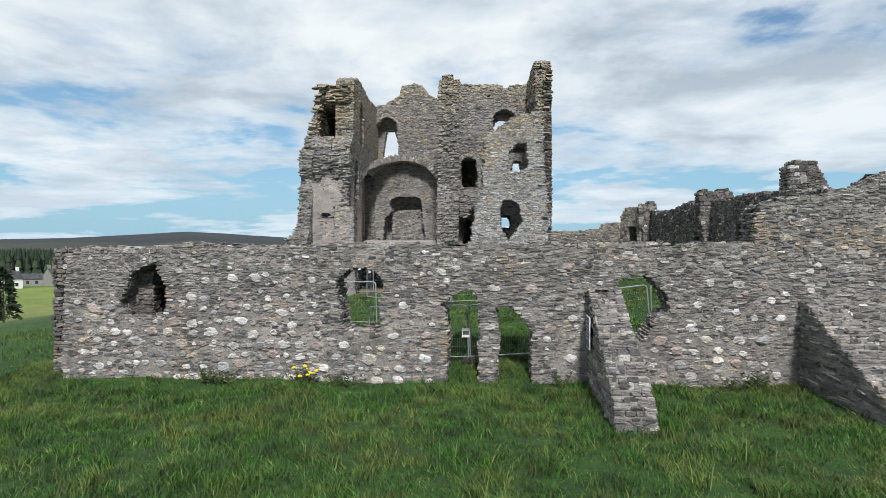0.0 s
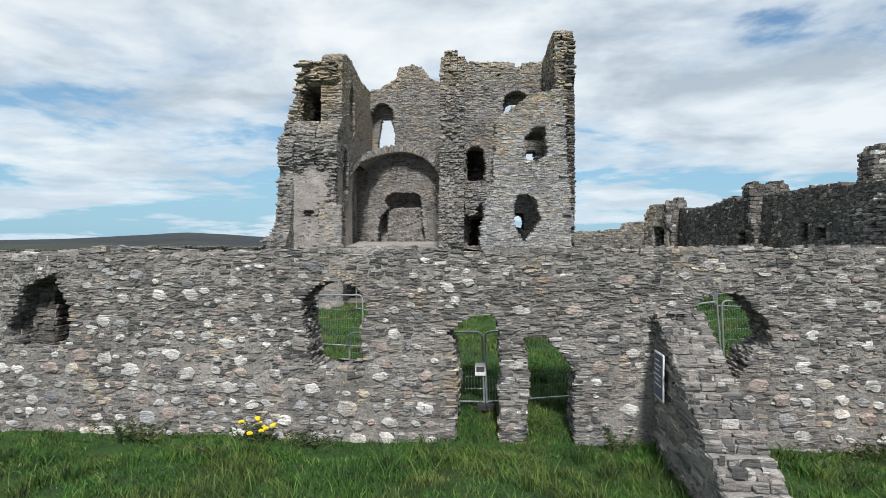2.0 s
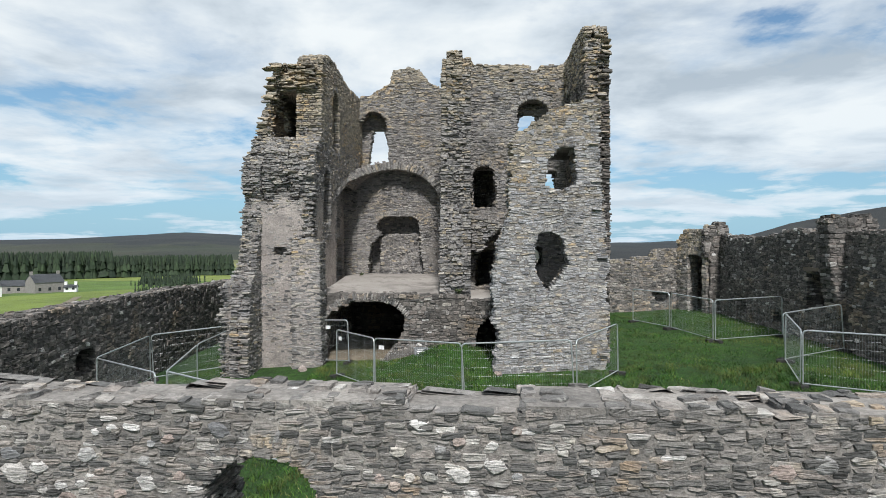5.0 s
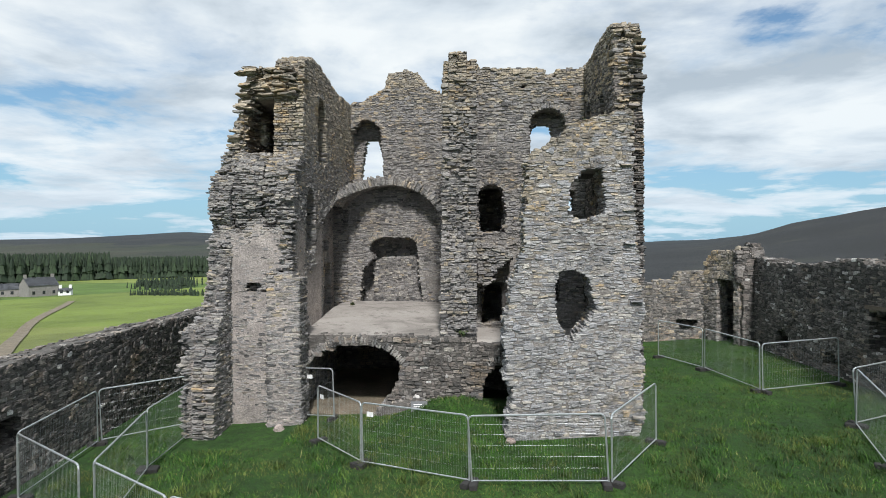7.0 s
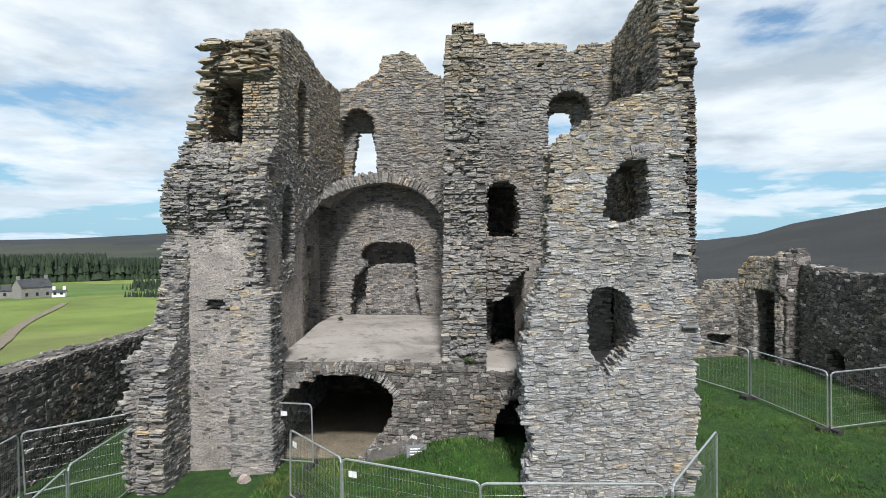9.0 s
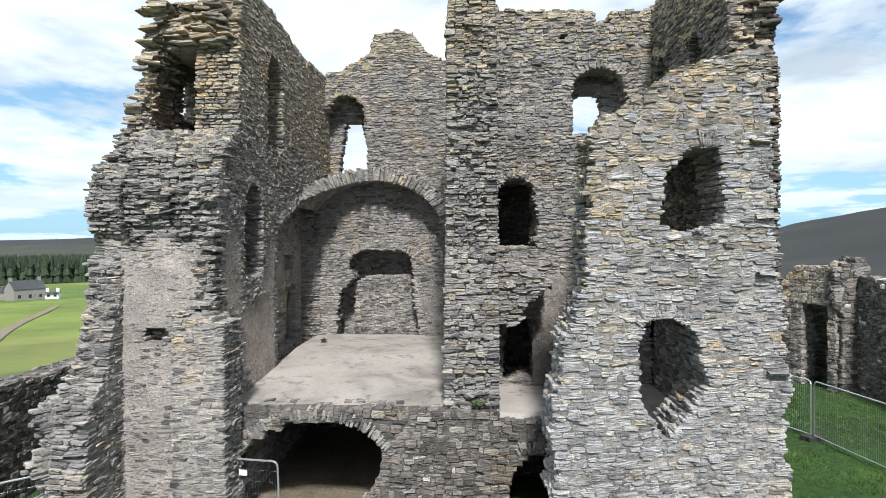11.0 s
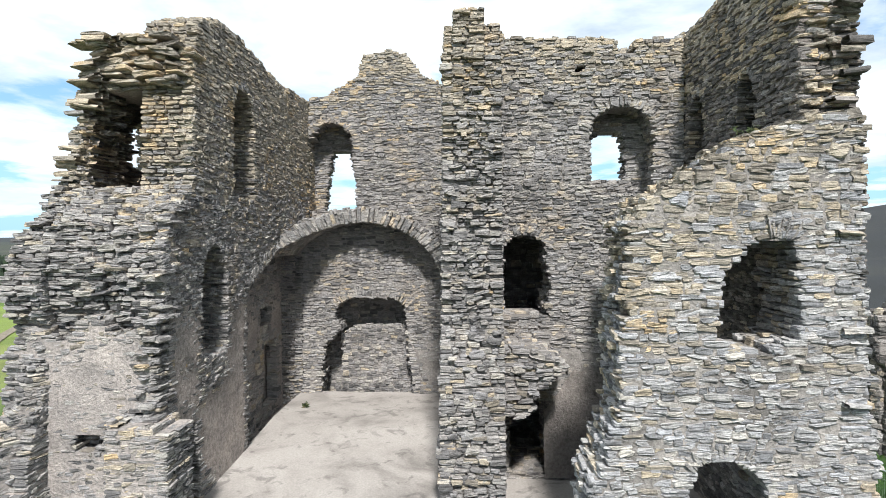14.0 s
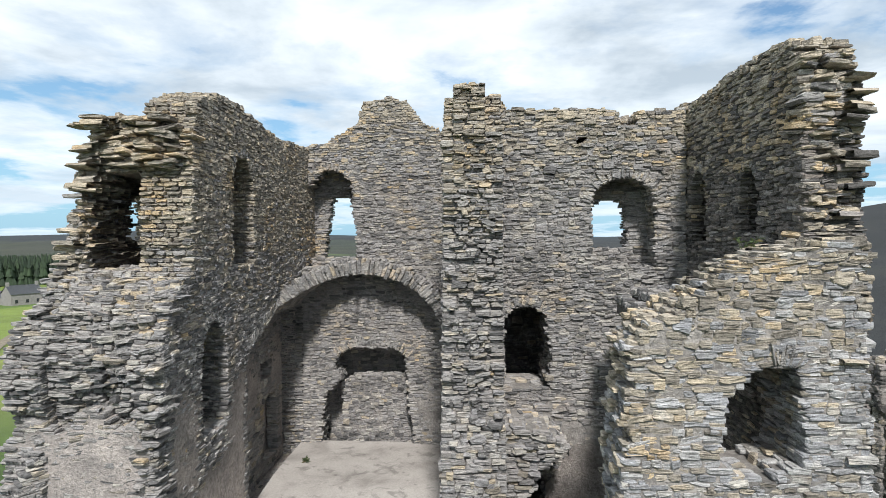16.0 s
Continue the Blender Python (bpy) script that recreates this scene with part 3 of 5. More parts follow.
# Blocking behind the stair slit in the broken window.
slit = Masonry((DARK_SHADED_RUBBLE,), DARK_MORTAR)
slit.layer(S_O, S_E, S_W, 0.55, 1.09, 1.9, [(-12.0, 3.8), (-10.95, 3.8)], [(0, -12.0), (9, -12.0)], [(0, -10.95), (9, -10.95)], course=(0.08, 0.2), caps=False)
# Roofed cell added behind, in darkened stone, so the opening reads black.
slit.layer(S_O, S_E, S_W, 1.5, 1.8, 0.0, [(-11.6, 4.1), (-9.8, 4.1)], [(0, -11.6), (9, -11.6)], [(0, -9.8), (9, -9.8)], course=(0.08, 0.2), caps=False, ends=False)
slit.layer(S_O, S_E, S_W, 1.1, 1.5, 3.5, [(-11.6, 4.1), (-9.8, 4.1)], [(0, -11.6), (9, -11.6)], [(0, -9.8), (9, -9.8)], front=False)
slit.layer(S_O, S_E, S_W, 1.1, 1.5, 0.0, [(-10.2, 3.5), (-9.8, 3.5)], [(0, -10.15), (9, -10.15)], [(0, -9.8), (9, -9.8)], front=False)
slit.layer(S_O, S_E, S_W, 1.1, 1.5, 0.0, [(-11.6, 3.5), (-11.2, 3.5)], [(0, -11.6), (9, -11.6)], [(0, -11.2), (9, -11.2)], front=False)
slit.finish("wall_blocking", None, "rough stone blocking and added dark cell in a broken curtain wall opening", None, 40, True)


def buttress(name, u, width, reach, high, label):
    m = Masonry((RUBBLE,), MORTAR)
    wu = Vector((*S_E, 0)).normalized()
    at = Vector((*S_O, 0)) + wu * (u + width)
    m.layer((at.x, at.y), (-S_W[0], -S_W[1]), (-S_E[0], -S_E[1]), 0.0, width, -0.7, [(-0.05, high), (0.25, high), (reach - 0.35, 0.75), (reach, 0.2), (reach + 0.05, -0.8)],
            [(-1, 0.0), (4, 0.0)], [(-1, reach), (9, reach)], back=True, course=(0.06, 0.13), length=(0.16, 0.5), rag=0.05, proud=(-0.02, 0.03))
    return m.finish(name, None, label, None, 200, True)


buttress("buttress_1", 3.55, 1.0, 4.4, 3.05, "sloping grey rubble buttress against the curtain wall")
buttress("buttress_2", 9.75, 1.0, 4.4, 2.8, "sloping grey rubble buttress against the curtain wall")

# West and east walls take darker stone in place of shade.
west = Masonry((DARK_SHADED_RUBBLE,), DARK_MORTAR, 99.0, lambda p: 0.02)
west.layer((-13.45, 19.3), (-0.062, 1.0), (-1.0, -0.062), 0.0, 1.1, -0.6,
           [(0, 4.3), (3, 4.35), (7, 4.3), (10, 4.45), (14, 4.4), (17, 4.45), (20, 4.35), (24, 4.3), (30, 4.2)], [(-1, 0.0), (9, 0.0)], [(-1, 30.0), (9, 30.0)],
           holes=[[(2.0, 10.3, 11.5), (2.6, 10.3, 11.5), (2.95, 10.7, 11.2)]], back=False, course=(0.08, 0.18), length=(0.16, 0.48), rag=0.08, wave=0.05)
west.layer((-13.45, 19.3), (-0.062, 1.0), (-1.0, -0.062), 0.7, 1.08, 1.4, [(9.8, 3.2), (12, 3.2)], [(-1, 9.8), (9, 9.8)], [(-1, 12), (9, 12)], caps=False)
west.finish("wall_west", None, "long low rubble courtyard wall with a ragged top", (-13.6, 29, 3), 250, True)

east = Masonry((DARK_SHADED_RUBBLE,), DARK_MORTAR, 99.0, lambda p: 0.03)
E_O, E_E, E_W = (14.0, 0.0), (0.0, 1.0), (1.0, 0.0)
east.layer(E_O, E_E, E_W, 0.0, 1.3, 0.0,
           [(18.7, 6.4), (21, 6.2), (24, 6.6), (27, 6.8), (30, 6.95), (33, 6.95), (36.5, 6.9), (38.5, 7.15), (41, 6.85), (44, 6.85), (47.5, 7.0)], [(-1, 18.7), (9, 18.7)], [(-1, 47.5), (9, 47.5)],
           holes=[[(4.6, 30.9, 31.5), (5.4, 30.9, 31.5), (5.5, 31.0, 31.4)], [(4.7, 29.6, 30.3), (5.2, 29.6, 30.3)], [(3.7, 34.95, 37.3), (5.3, 34.95, 37.3)], [(2.6, 42.9, 44.1), (3.3, 43.0, 44.0), (3.5, 43.3, 43.8)],
                  [(2.6, 39.2, 40.2), (3.1, 39.4, 40.0)]],
           course=(0.08, 0.18), length=(0.16, 0.48), rag=0.07, wave=0.05)
east.layer(E_O, E_E, E_W, 0.8, 1.28, 2.4, [(29, 5.7), (45, 5.7)], [(-1, 29), (9, 29)], [(-1, 45), (9, 45)], caps=False, ends=False)
# Broken cross-wall and corner pier that stand out from it.
east.layer((13.3, 34.6), (1.0, 0.0), (0.0, 1.0), 0.0, 0.9, 0.8, [(0, 7.45), (0.3, 7.6), (1.0, 7.5), (1.4, 7.65), (1.95, 7.5)], [(0, 0.55), (4, 0.4), (6, 0.0), (8, 0.0)], [(0, 2.0), (8, 2.0)], back=True, course=(0.1, 0.24), rag=0.06)
east.layer((13.3, 46.2), (1.0, 0.0), (0.0, 1.0), 0.0, 1.0, 0.8, [(-0.3, 7.3), (0.5, 7.6), (0.9, 7.95), (1.2, 7.3), (1.3, 7.0)], [(0, 0.05), (5.6, 0.05), (5.7, -0.3), (8, -0.2)], [(0, 1.15), (8, 1.25)], back=True, course=(0.1, 0.24), rag=0.06)
east.layer((15.2, 28.6), (1.0, 0.0), (0.0, 1.0), 0.0, 1.0, 6.3, [(0, 8.2), (0.6, 8.5), (1.3, 8.5), (1.55, 8.0), (2.0, 7.0), (2.2, 6.9)], [(6, 0.0), (9, 0.0)], [(6, 2.2), (9, 2.2)], back=True, course=(0.1, 0.24), rag=0.06)
east.finish("wall_east", None, "tall rubble wall of a ruined range, shade in its stone colour", (14, 38, 4), 300, True)
bm = box_bm(13.9, 14.6, 34.85, 37.4, 5.3, 5.45)
tagged(part("lintel", bm, TIMBER, bpy.data.objects["wall_east"]), "weathered grey timber lintel")

north = Masonry((RUBBLE, TAN), MORTAR, 5.6)
north.layer((0, 48.5), (1.0, 0.0), (0.0, 1.0), 0.0, 1.1, 0.5, [(3.0, 5.3), (9, 5.5), (10.7, 5.65), (10.9, 6.05), (11.6, 6.15), (13, 6.15), (13.6, 6.2)], [(0, 3.0), (9, 3.0)], [(0, 13.6), (9, 13.6)],
            holes=[[(2.75, 11.0, 11.6), (3.1, 10.75, 11.8), (3.35, 10.7, 11.9)]], course=(0.08, 0.18), length=(0.16, 0.48))
north.layer((0, 48.5), (1.0, 0.0), (0.0, 1.0), 0.8, 1.08, 2.5, [(10.2, 3.6), (12.2, 3.6)], [(0, 10.2), (9, 10.2)], [(0, 12.2), (9, 12.2)], caps=False)
# Skewed wall with a doorway between the end wall and the corner pier.
north.layer((12.2, 48.55), (0.42, -0.9), (0.9, 0.42), 0.0, 0.9, 0.8, [(0, 6.2), (0.4, 7.2), (2.5, 7.5)], [(0, 0.0), (9, 0.0)], [(0, 2.5), (9, 2.5)], holes=[[(0.8, 1.0, 2.1), (5.6, 1.0, 2.1), (5.68, 1.0, 2.1)]], course=(0.12, 0.24), rag=0.06)
north.layer((12.2, 48.55), (0.42, -0.9), (0.9, 0.42), 1.6, 1.8, 0.8, [(0, 6.2), (2.5, 6.5)], [(0, 0.0), (9, 0.0)], [(0, 2.5), (9, 2.5)], caps=False, ends=False)
north.finish("wall_north", None, "pinkish grey rubble end wall with a dark doorway", (12, 48, 3), 200, True)

# ---- tower house ----
tower = new("tower_house")
tagged(tower, "roofless ruined tower house of grey schist with broken walls and vaults", "castle ruin")
SCH = (SCHIST, TAN)
XE, YE = (1.0, 0.0), (0.0, 1.0)


def patchy(u, z, lo, hi, depth=0.12, seed=0.0):
    """Plaster that hides stones in patches between two heights."""
    n = noise.noise(Vector((u * 0.45 + seed, z * 0.45, 3.1 + seed))) + 0.4 * noise.noise(Vector((u * 1.5, z * 1.5 + seed, 8.0)))
    fade = min(1, max(0, (z - lo) / 0.8), max(0, (hi - z) / 0.8)) if lo < z < hi else 0
    return depth * fade * min(1.0, max(0.0, (n + 0.18) / 0.3))


# West wall: inner skin, outer skin, and the passage between them.
w = Masonry(SCH, HARL_LOW, 11.6)
WI = (-7.65, 0.0)
top_w = [(36.5, 14.7), (37.2, 15.05), (38.4, 15.55), (40, 15.5), (41.5, 15.3), (43, 15.2), (46, 15.35), (48, 15.3)]
south_edge = [(0, 35.9), (5, 35.9), (8.6, 35.9), (9.6, 35.7), (10.6, 36.0), (11.2, 36.7), (11.4, 37.0), (14.2, 37.0), (15, 37.3)]
w.layer(WI, YE, (-1.0, 0.0), 0.0, 1.2, 0.4, top_w, south_edge, [(0, 47.4), (20, 47.4)],
        holes=[[(11.3, 39.2, 40.6), (13.6, 39.25, 40.5), (14.0, 39.45, 40.3), (14.25, 39.75, 40.0)], [(7.5, 37.4, 38.7), (9.4, 37.45, 38.75), (9.85, 37.65, 38.55), (10.1, 37.95, 38.2)],
               [(4.3, 36.6, 37.2), (5.4, 36.55, 37.15), (6.2, 36.7, 36.95)], [(4.2, 40.0, 45.0), (8.8, 40.0, 45.0), (9.2, 40.9, 45.0), (9.7, 42.1, 45.0), (10.3, 44.0, 45.0)]],
        bury=lambda u, z: patchy(u, z, 4.0, 8.9, 0.07, 1.0), end_rag=0.09, proud=(-0.01, 0.035), course=(0.05, 0.115), hole_rag=0.085, length=(0.14, 0.46))
w.layer(WI, YE, (-1.0, 0.0), 0.75, 1.2, 4.2, [(36, 14.6), (47, 14.6)], [(0, 37.3), (20, 37.3)], [(0, 46), (20, 46)], holes=[[(7.3, 43.0, 43.65), (8.0, 43.0, 43.65)], [(4.6, 43.2, 44.5), (6.5, 43.2, 44.5), (6.8, 43.4, 44.3)]], caps=False, ends=True, bury=lambda u, z: patchy(u, z, 4.0, 8.9, 0.05, 1.0), course=(0.12, 0.26), length=(0.3, 0.8))
w.layer(WI, YE, (-1.0, 0.0), 1.2, 2.3, 0.4, [(36.5, 14.75), (47.4, 15.0)], [(z, u - 0.05) for z, u in south_edge], [(0, 47.4), (20, 47.4)],
        holes=[[(11.35, 36.0, 41.0), (13.35, 36.0, 41.0), (13.5, 36.3, 40.5)], [(7.35, 43.2, 43.5), (7.95, 43.2, 43.5)]], front=False, end_rag=0.1, course=(0.05, 0.125), hole_rag=0.085)
for w0, w1, high in ((2.3, 2.42, 13.7), (2.42, 2.6, 12.8), (2.6, 2.85, 11.7)):
    w.layer(WI, YE, (-1.0, 0.0), w0, w1, 10.6, [(36.5, high - 0.2), (37.5, high), (40, high + 0.3), (47.4, high + 0.4)], [(10.6, 36.1), (11.4, 36.7), (14.2, 37.0), (15, 37.3)], [(0, 47.4), (20, 47.4)],
            holes=[[(11.9, 38.5, 39.2), (12.4, 38.3, 39.4), (12.9, 38.5, 39.2), (13.1, 38.7, 39.0)]], back=True, end_rag=0.2, course=(0.05, 0.12), hole_rag=0.085)
for i in range(260):
    z = rng.uniform(10.3, 14.6)
    x = -float(np.interp(z, [10.3, 11.5, 12.3, 13.3, 14.1, 14.6], [10.75, 10.62, 10.42, 10.2, 9.95, 9.65])) - rng.uniform(-0.12, 0.14)
    w.put((x, rng.uniform(36.7, 38.6), z), (0.25, 1, 0), (-1, 0, 0), (0, 0, 1), rng.uniform(0.14, 0.38), 0.5, rng.uniform(0.05, 0.14), None, 7.0)
w.layer(WI, YE, (-1.0, 0.0), 2.3, 3.1, 0.3, [(34, 10.0), (35.6, 10.2), (36.3, 10.6), (37.2, 11.4), (47.4, 11.5)], [(0, 34.1), (2.5, 34.0), (4.6, 34.3), (5.6, 35.0), (8.4, 35.7), (9.2, 35.3), (10.6, 35.9)], [(0, 47.4), (20, 47.4)],
        holes=[[(7.35, 43.15, 43.55), (7.95, 43.15, 43.55)]], back=True, end_rag=0.12, course=(0.05, 0.125), hole_rag=0.085)
w.ring(WI, YE, (-1.0, 0.0), 0.0, 39.88, 13.6, 0.66, 0.62, 10, 170, 15, 0.28, 0.25)
w.ring(WI, YE, (-1.0, 0.0), 0.0, 38.1, 9.45, 0.66, 0.62, 10, 170, 15, 0.28, 0.25)
# Ragged corbelled head over the passage mouth and torn stones on the broken end.
for i in range(260):
    z = rng.uniform(8.3, 11.2)
    w.put((rng.uniform(-10.75, -7.7), np.interp(z, [0, 8.6, 9.5, 10.6, 11.2], [35.9, 35.9, 35.55, 36.0, 36.6]) - rng.uniform(-0.08, 0.13), z), (1, 0, 0), (0, -1, 0), (0, 0, 1), rng.uniform(0.15, 0.5), 0.5, rng.uniform(0.05, 0.16), None, 6.0)
for i in range(60):
    z = rng.uniform(13.6, 14.7)
    w.put((rng.uniform(-10.05, -7.75), 37.0 - rng.uniform(0.0, 0.28), z), (1, 0, 0), (0, -1, 0), (0, 0, 1), rng.uniform(0.25, 0.7), 0.5, rng.uniform(0.07, 0.15), None, 7.0)
w.finish("west_wall", tower, "thick broken schist wall with pinkish plaster low down", (-8.5, 36.0, 9.5), 300)

# Neat masonry buttress at the foot of the broken west wall.
b = Masonry((SCHIST, TAN), HARL, 99)
b.warm = 0.45
b.layer((0, 35.0), XE, YE, 0.0, 1.0, 0.4, [(-8.5, 6.75), (-7.15, 6.6)], [(0, -8.5), (7, -8.47)], [(0, -7.12), (7, -7.2)], course=(0.05, 0.115), hole_rag=0.085, length=(0.2, 0.5), rag=0.03, proud=(-0.008, 0.02), joint=0.014)
b.finish("corner_pier", tower, "squared tan and grey stone repair pier", None, 300)
f = Masonry(SCH, HARL, 99)
f.warm = 0.2
f.layer((0, 35.55), XE, YE, 0.0, 0.5, 0.3, [(-10.9, 7.7), (-10.2, 8.5), (-9.6, 8.2), (-9.0, 8.8), (-8.4, 8.3), (-7.75, 8.7), (-7.6, 8.6)], [(0, -11.0), (3, -10.75), (5, -10.85), (9, -10.7)], [(0, -8.5), (6.7, -8.5), (6.9, -7.75), (9, -7.7)],
        bury=lambda u, z: patchy(u, z, 0.8, 8.6, 0.022, 4.0), course=(0.05, 0.115), hole_rag=0.085, end_rag=0.2, length=(0.14, 0.5), proud=(-0.02, 0.022), joint=0.016,
        holes=[[(6.05, -9.35, -8.85), (6.35, -9.4, -8.9), (6.4, -9.3, -9.0)]])
f.layer((-10.95, 34.15), (0.6, 0.8), (-0.8, 0.6), 0.0, 0.4, 0.3, [(0, 4.6), (0.7, 5.4), (1.2, 7.0), (1.75, 8.0)], [(0, 0.0), (9, 0.0)], [(0, 1.72), (9, 1.72)],
        bury=lambda u, z: patchy(u, z, 0.8, 8.0, 0.022, 9.0), course=(0.05, 0.115), end_rag=0.2, length=(0.14, 0.5), proud=(-0.02, 0.03), joint=0.016)
for i in range(70):
    z = rng.uniform(6.6, 9.0)
    f.put((-7.85 + rng.uniform(-0.2, 0.12), 35.5 + rng.uniform(-0.12, 0.2), z), (1, 0, 0), (0, -1, 0), (0, 0, 1), rng.uniform(0.2, 0.4), 0.4, rng.uniform(0.06, 0.14), None, 5.0)
f.finish("plastered_face", tower, "pink-grey plaster over rubble on the broken wall", None, 200)

# Hall's end wall with its hearth.
n1 = Masonry(SCH, MORTAR, 15.6)
n1.layer((0, 45.0), XE, YE, 0.0, 0.9, 3.5, [(-7.7, 11.0), (-2.2, 11.0)], [(0, -7.7), (20, -7.7)], [(0, -2.2), (20, -2.2)],
         holes=[[(4.4, -6.9, -3.6), (5.4, -6.95, -3.75), (6.4, -6.8, -3.9), (7.1, -6.2, -3.9), (7.5, -6.45, -3.95), (8.14, -6.32, -3.98)]],
         bury=lambda u, z: patchy(u, z, 4.4, 7.2, 0.05, 7.0), caps=False, course=(0.05, 0.115), hole_rag=0.085, length=(0.14, 0.46))
n1.layer((0, 45.0), XE, YE, 0.55, 0.85, 4.3, [(-6.5, 6.6), (-5.9, 7.05), (-3.7, 7.1)], [(0, -6.4), (20, -6.4)], [(0, -3.6), (20, -3.6)], course=(0.10, 0.14), length=(0.2, 0.36), split=0.0)
n1.layer((0, 45.0), XE, YE, 1.3, 1.39, 4.3, [(-7.4, 8.4), (-3.2, 8.4)], [(0, -7.4), (20, -7.4)], [(0, -3.2), (20, -3.2)], caps=False, ends=False, course=(0.10, 0.15), length=(0.2, 0.4), split=0.05)
n1.ring((0, 45.0), XE, YE, 0.0, -5.15, 5.6, 2.2, 2.62, 55, 125, 34, 0.42, 0.3, 0.05)
TOP_N = [(-8.7, 15.55), (-7.0, 15.5), (-6.5, 15.85), (-5.8, 16.3), (-5.55, 17.0), (-4.6, 17.2), (-3.95, 17.0), (-3.45, 16.3), (-2.8, 15.95), (-1.8, 15.9)]
n1.layer((0, 45.9), XE, YE, 0.0, 0.9, 10.6, TOP_N, [(0, -7.65), (20, -7.65)], [(0, -1.9), (20, -1.9)],
         holes=[[(11.25, -7.6, -5.95), (12.3, -7.62, -5.9), (13.6, -7.62, -6.0), (14.1, -7.4, -6.1), (14.5, -7.05, -6.45)]], course=(0.05, 0.115), hole_rag=0.085, length=(0.14, 0.46), end_rag=0.12)
n1.layer((0, 45.9), XE, YE, 0.9, 1.5, 10.6, TOP_N, [(0, -9.0), (20, -9.0)], [(0, -1.9), (20, -1.9)],
         holes=[[(11.25, -7.25, -6.05), (11.9, -7.2, -5.95), (12.6, -7.1, -5.95), (13.2, -7.0, -6.15), (13.6, -6.85, -6.3)]], course=(0.05, 0.115), hole_rag=0.085, rag=0.11, end_rag=0.11, back=True)
n1.layer((0, 45.9), XE, YE, 0.5, 1.5, 1.0, [(-9.6, 10.6), (5, 10.6)], [(0, -9.6), (20, -9.6)], [(0, -1.9), (20, -1.9)], front=False, back=True, caps=False)
n1.ring((0, 45.9), XE, YE, 0.0, -6.8, 13.4, 0.95, 1.1, 12, 168, 24, 0.34, 0.3)
n1.finish("end_wall", tower, "schist end wall with a wide hearth and a broken window", (-5.3, 45, 9), 300)

# Broken barrel vault above the hearth.
v = Masonry((VOUSSOIR, TAN), MORTAR, 99)
VC, VZ, VR, VH = -5.35, 8.5, 2.8, 2.3
count = 64
for i in range(count):
    a0, a1 = math.pi * (1 - i / count), math.pi * (1 - (i + 1) / count)
    am = (a0 + a1) / 2
    deg = 180 - math.degrees(am)
    if deg < 32 or deg > 168:
        continue
    front_y = float(np.interp(deg, [0, 12, 30, 48, 62, 75, 105, 140, 165, 180], [40.0, 40.0, 41.8, 43.1, 43.8, 44.1, 44.1, 44.1, 44.0, 43.6])) + rng.uniform(-0.12, 0.12)
    tall = 0.45 * rng.uniform(0.85, 1.15)
    pts = []
    for y in (front_y + 0.06, 45.06):
        for a, r in ((a0, 0.0), (a1, 0.0), (a1, tall * 0.95), (a0, tall * 0.95)):
            pts.append((VC + math.cos(a) * (VR + r), y, VZ + math.sin(a) * (VH + r)))
    v.core_box([pts[0], pts[1], pts[2], pts[3], pts[4], pts[5], pts[6], pts[7]])
    radial = Vector((math.cos(am), 0, math.sin(am)))
    side = Vector((0, -1, 0)).cross(radial) * -1
    at = Vector((VC + math.cos(am) * (VR + tall / 2), front_y, VZ + math.sin(am) * (VH + tall / 2)))
    arc = math.pi / count * (VR + 0.3)
    v.put(at, side, (0, -1, 0), radial, arc * 0.95, 0.4, tall, None, 3.0)
    y = front_y
    while y < 45.0:
        l = rng.uniform(0.2, 0.5)
        at = Vector((VC + math.cos(am) * VR, y + l / 2, VZ + math.sin(am) * VH)) - radial * rng.uniform(0.0, 0.03)
        v.put(at, (0, 1, 0), -radial, side, min(l, 45.05 - y), 0.2, arc * 0.9)
        at = Vector((VC + math.cos(am) * (VR + tall), y + l / 2, VZ + math.sin(am) * (VH + tall))) + radial * rng.uniform(0.0, 0.1)
        v.put(at, (0, 1, 0), radial, side, min(l, 45.05 - y), 0.2, arc * 0.95, SCHIST, 8.0)
        y += l
# Packing above the haunches.
for i in range(26):
    t = (i + 0.5) / 26
    y, z = 40.0 + 4.2 * t, 8.85 + 1.55 * t ** 0.8
    v.put((-7.63, y, z + 0.16), (0, 0.93, 0.36), (1, 0, 0), (0, -0.36, 0.93), 0.16, 0.35, 0.34 * rng.uniform(0.8, 1.15), VOUSSOIR, 6.0)
v.layer((0, 44.3), XE, YE, 0.0, 1.6, 10.2, [(-7.6, 11.0), (-6.4, 11.1), (-5, 11.15), (-3.6, 11.0), (-2.3, 10.7)], [(9, -7.6), (10.4, -7.0), (10.9, -6.2), (11.2, -5.8)], [(9, -3.0), (10.4, -3.3), (11.2, -4.5)], course=(0.05, 0.115), hole_rag=0.03,
        holes=[[(zz, VC - (VR + 0.3) * math.sqrt(max(0.0, 1 - ((zz - VZ) / (VH + 0.3)) ** 2)), VC + (VR + 0.3) * math.sqrt(max(0.0, 1 - ((zz - VZ) / (VH + 0.3)) ** 2))) for zz in (10.0, 10.2, 10.4, 10.6, 10.8, 10.95, 11.05, 11.1)]])
v.finish("hall_vault", tower, "broken rubble vault with thin radial slabs", (-5.5, 44, 10), 250)

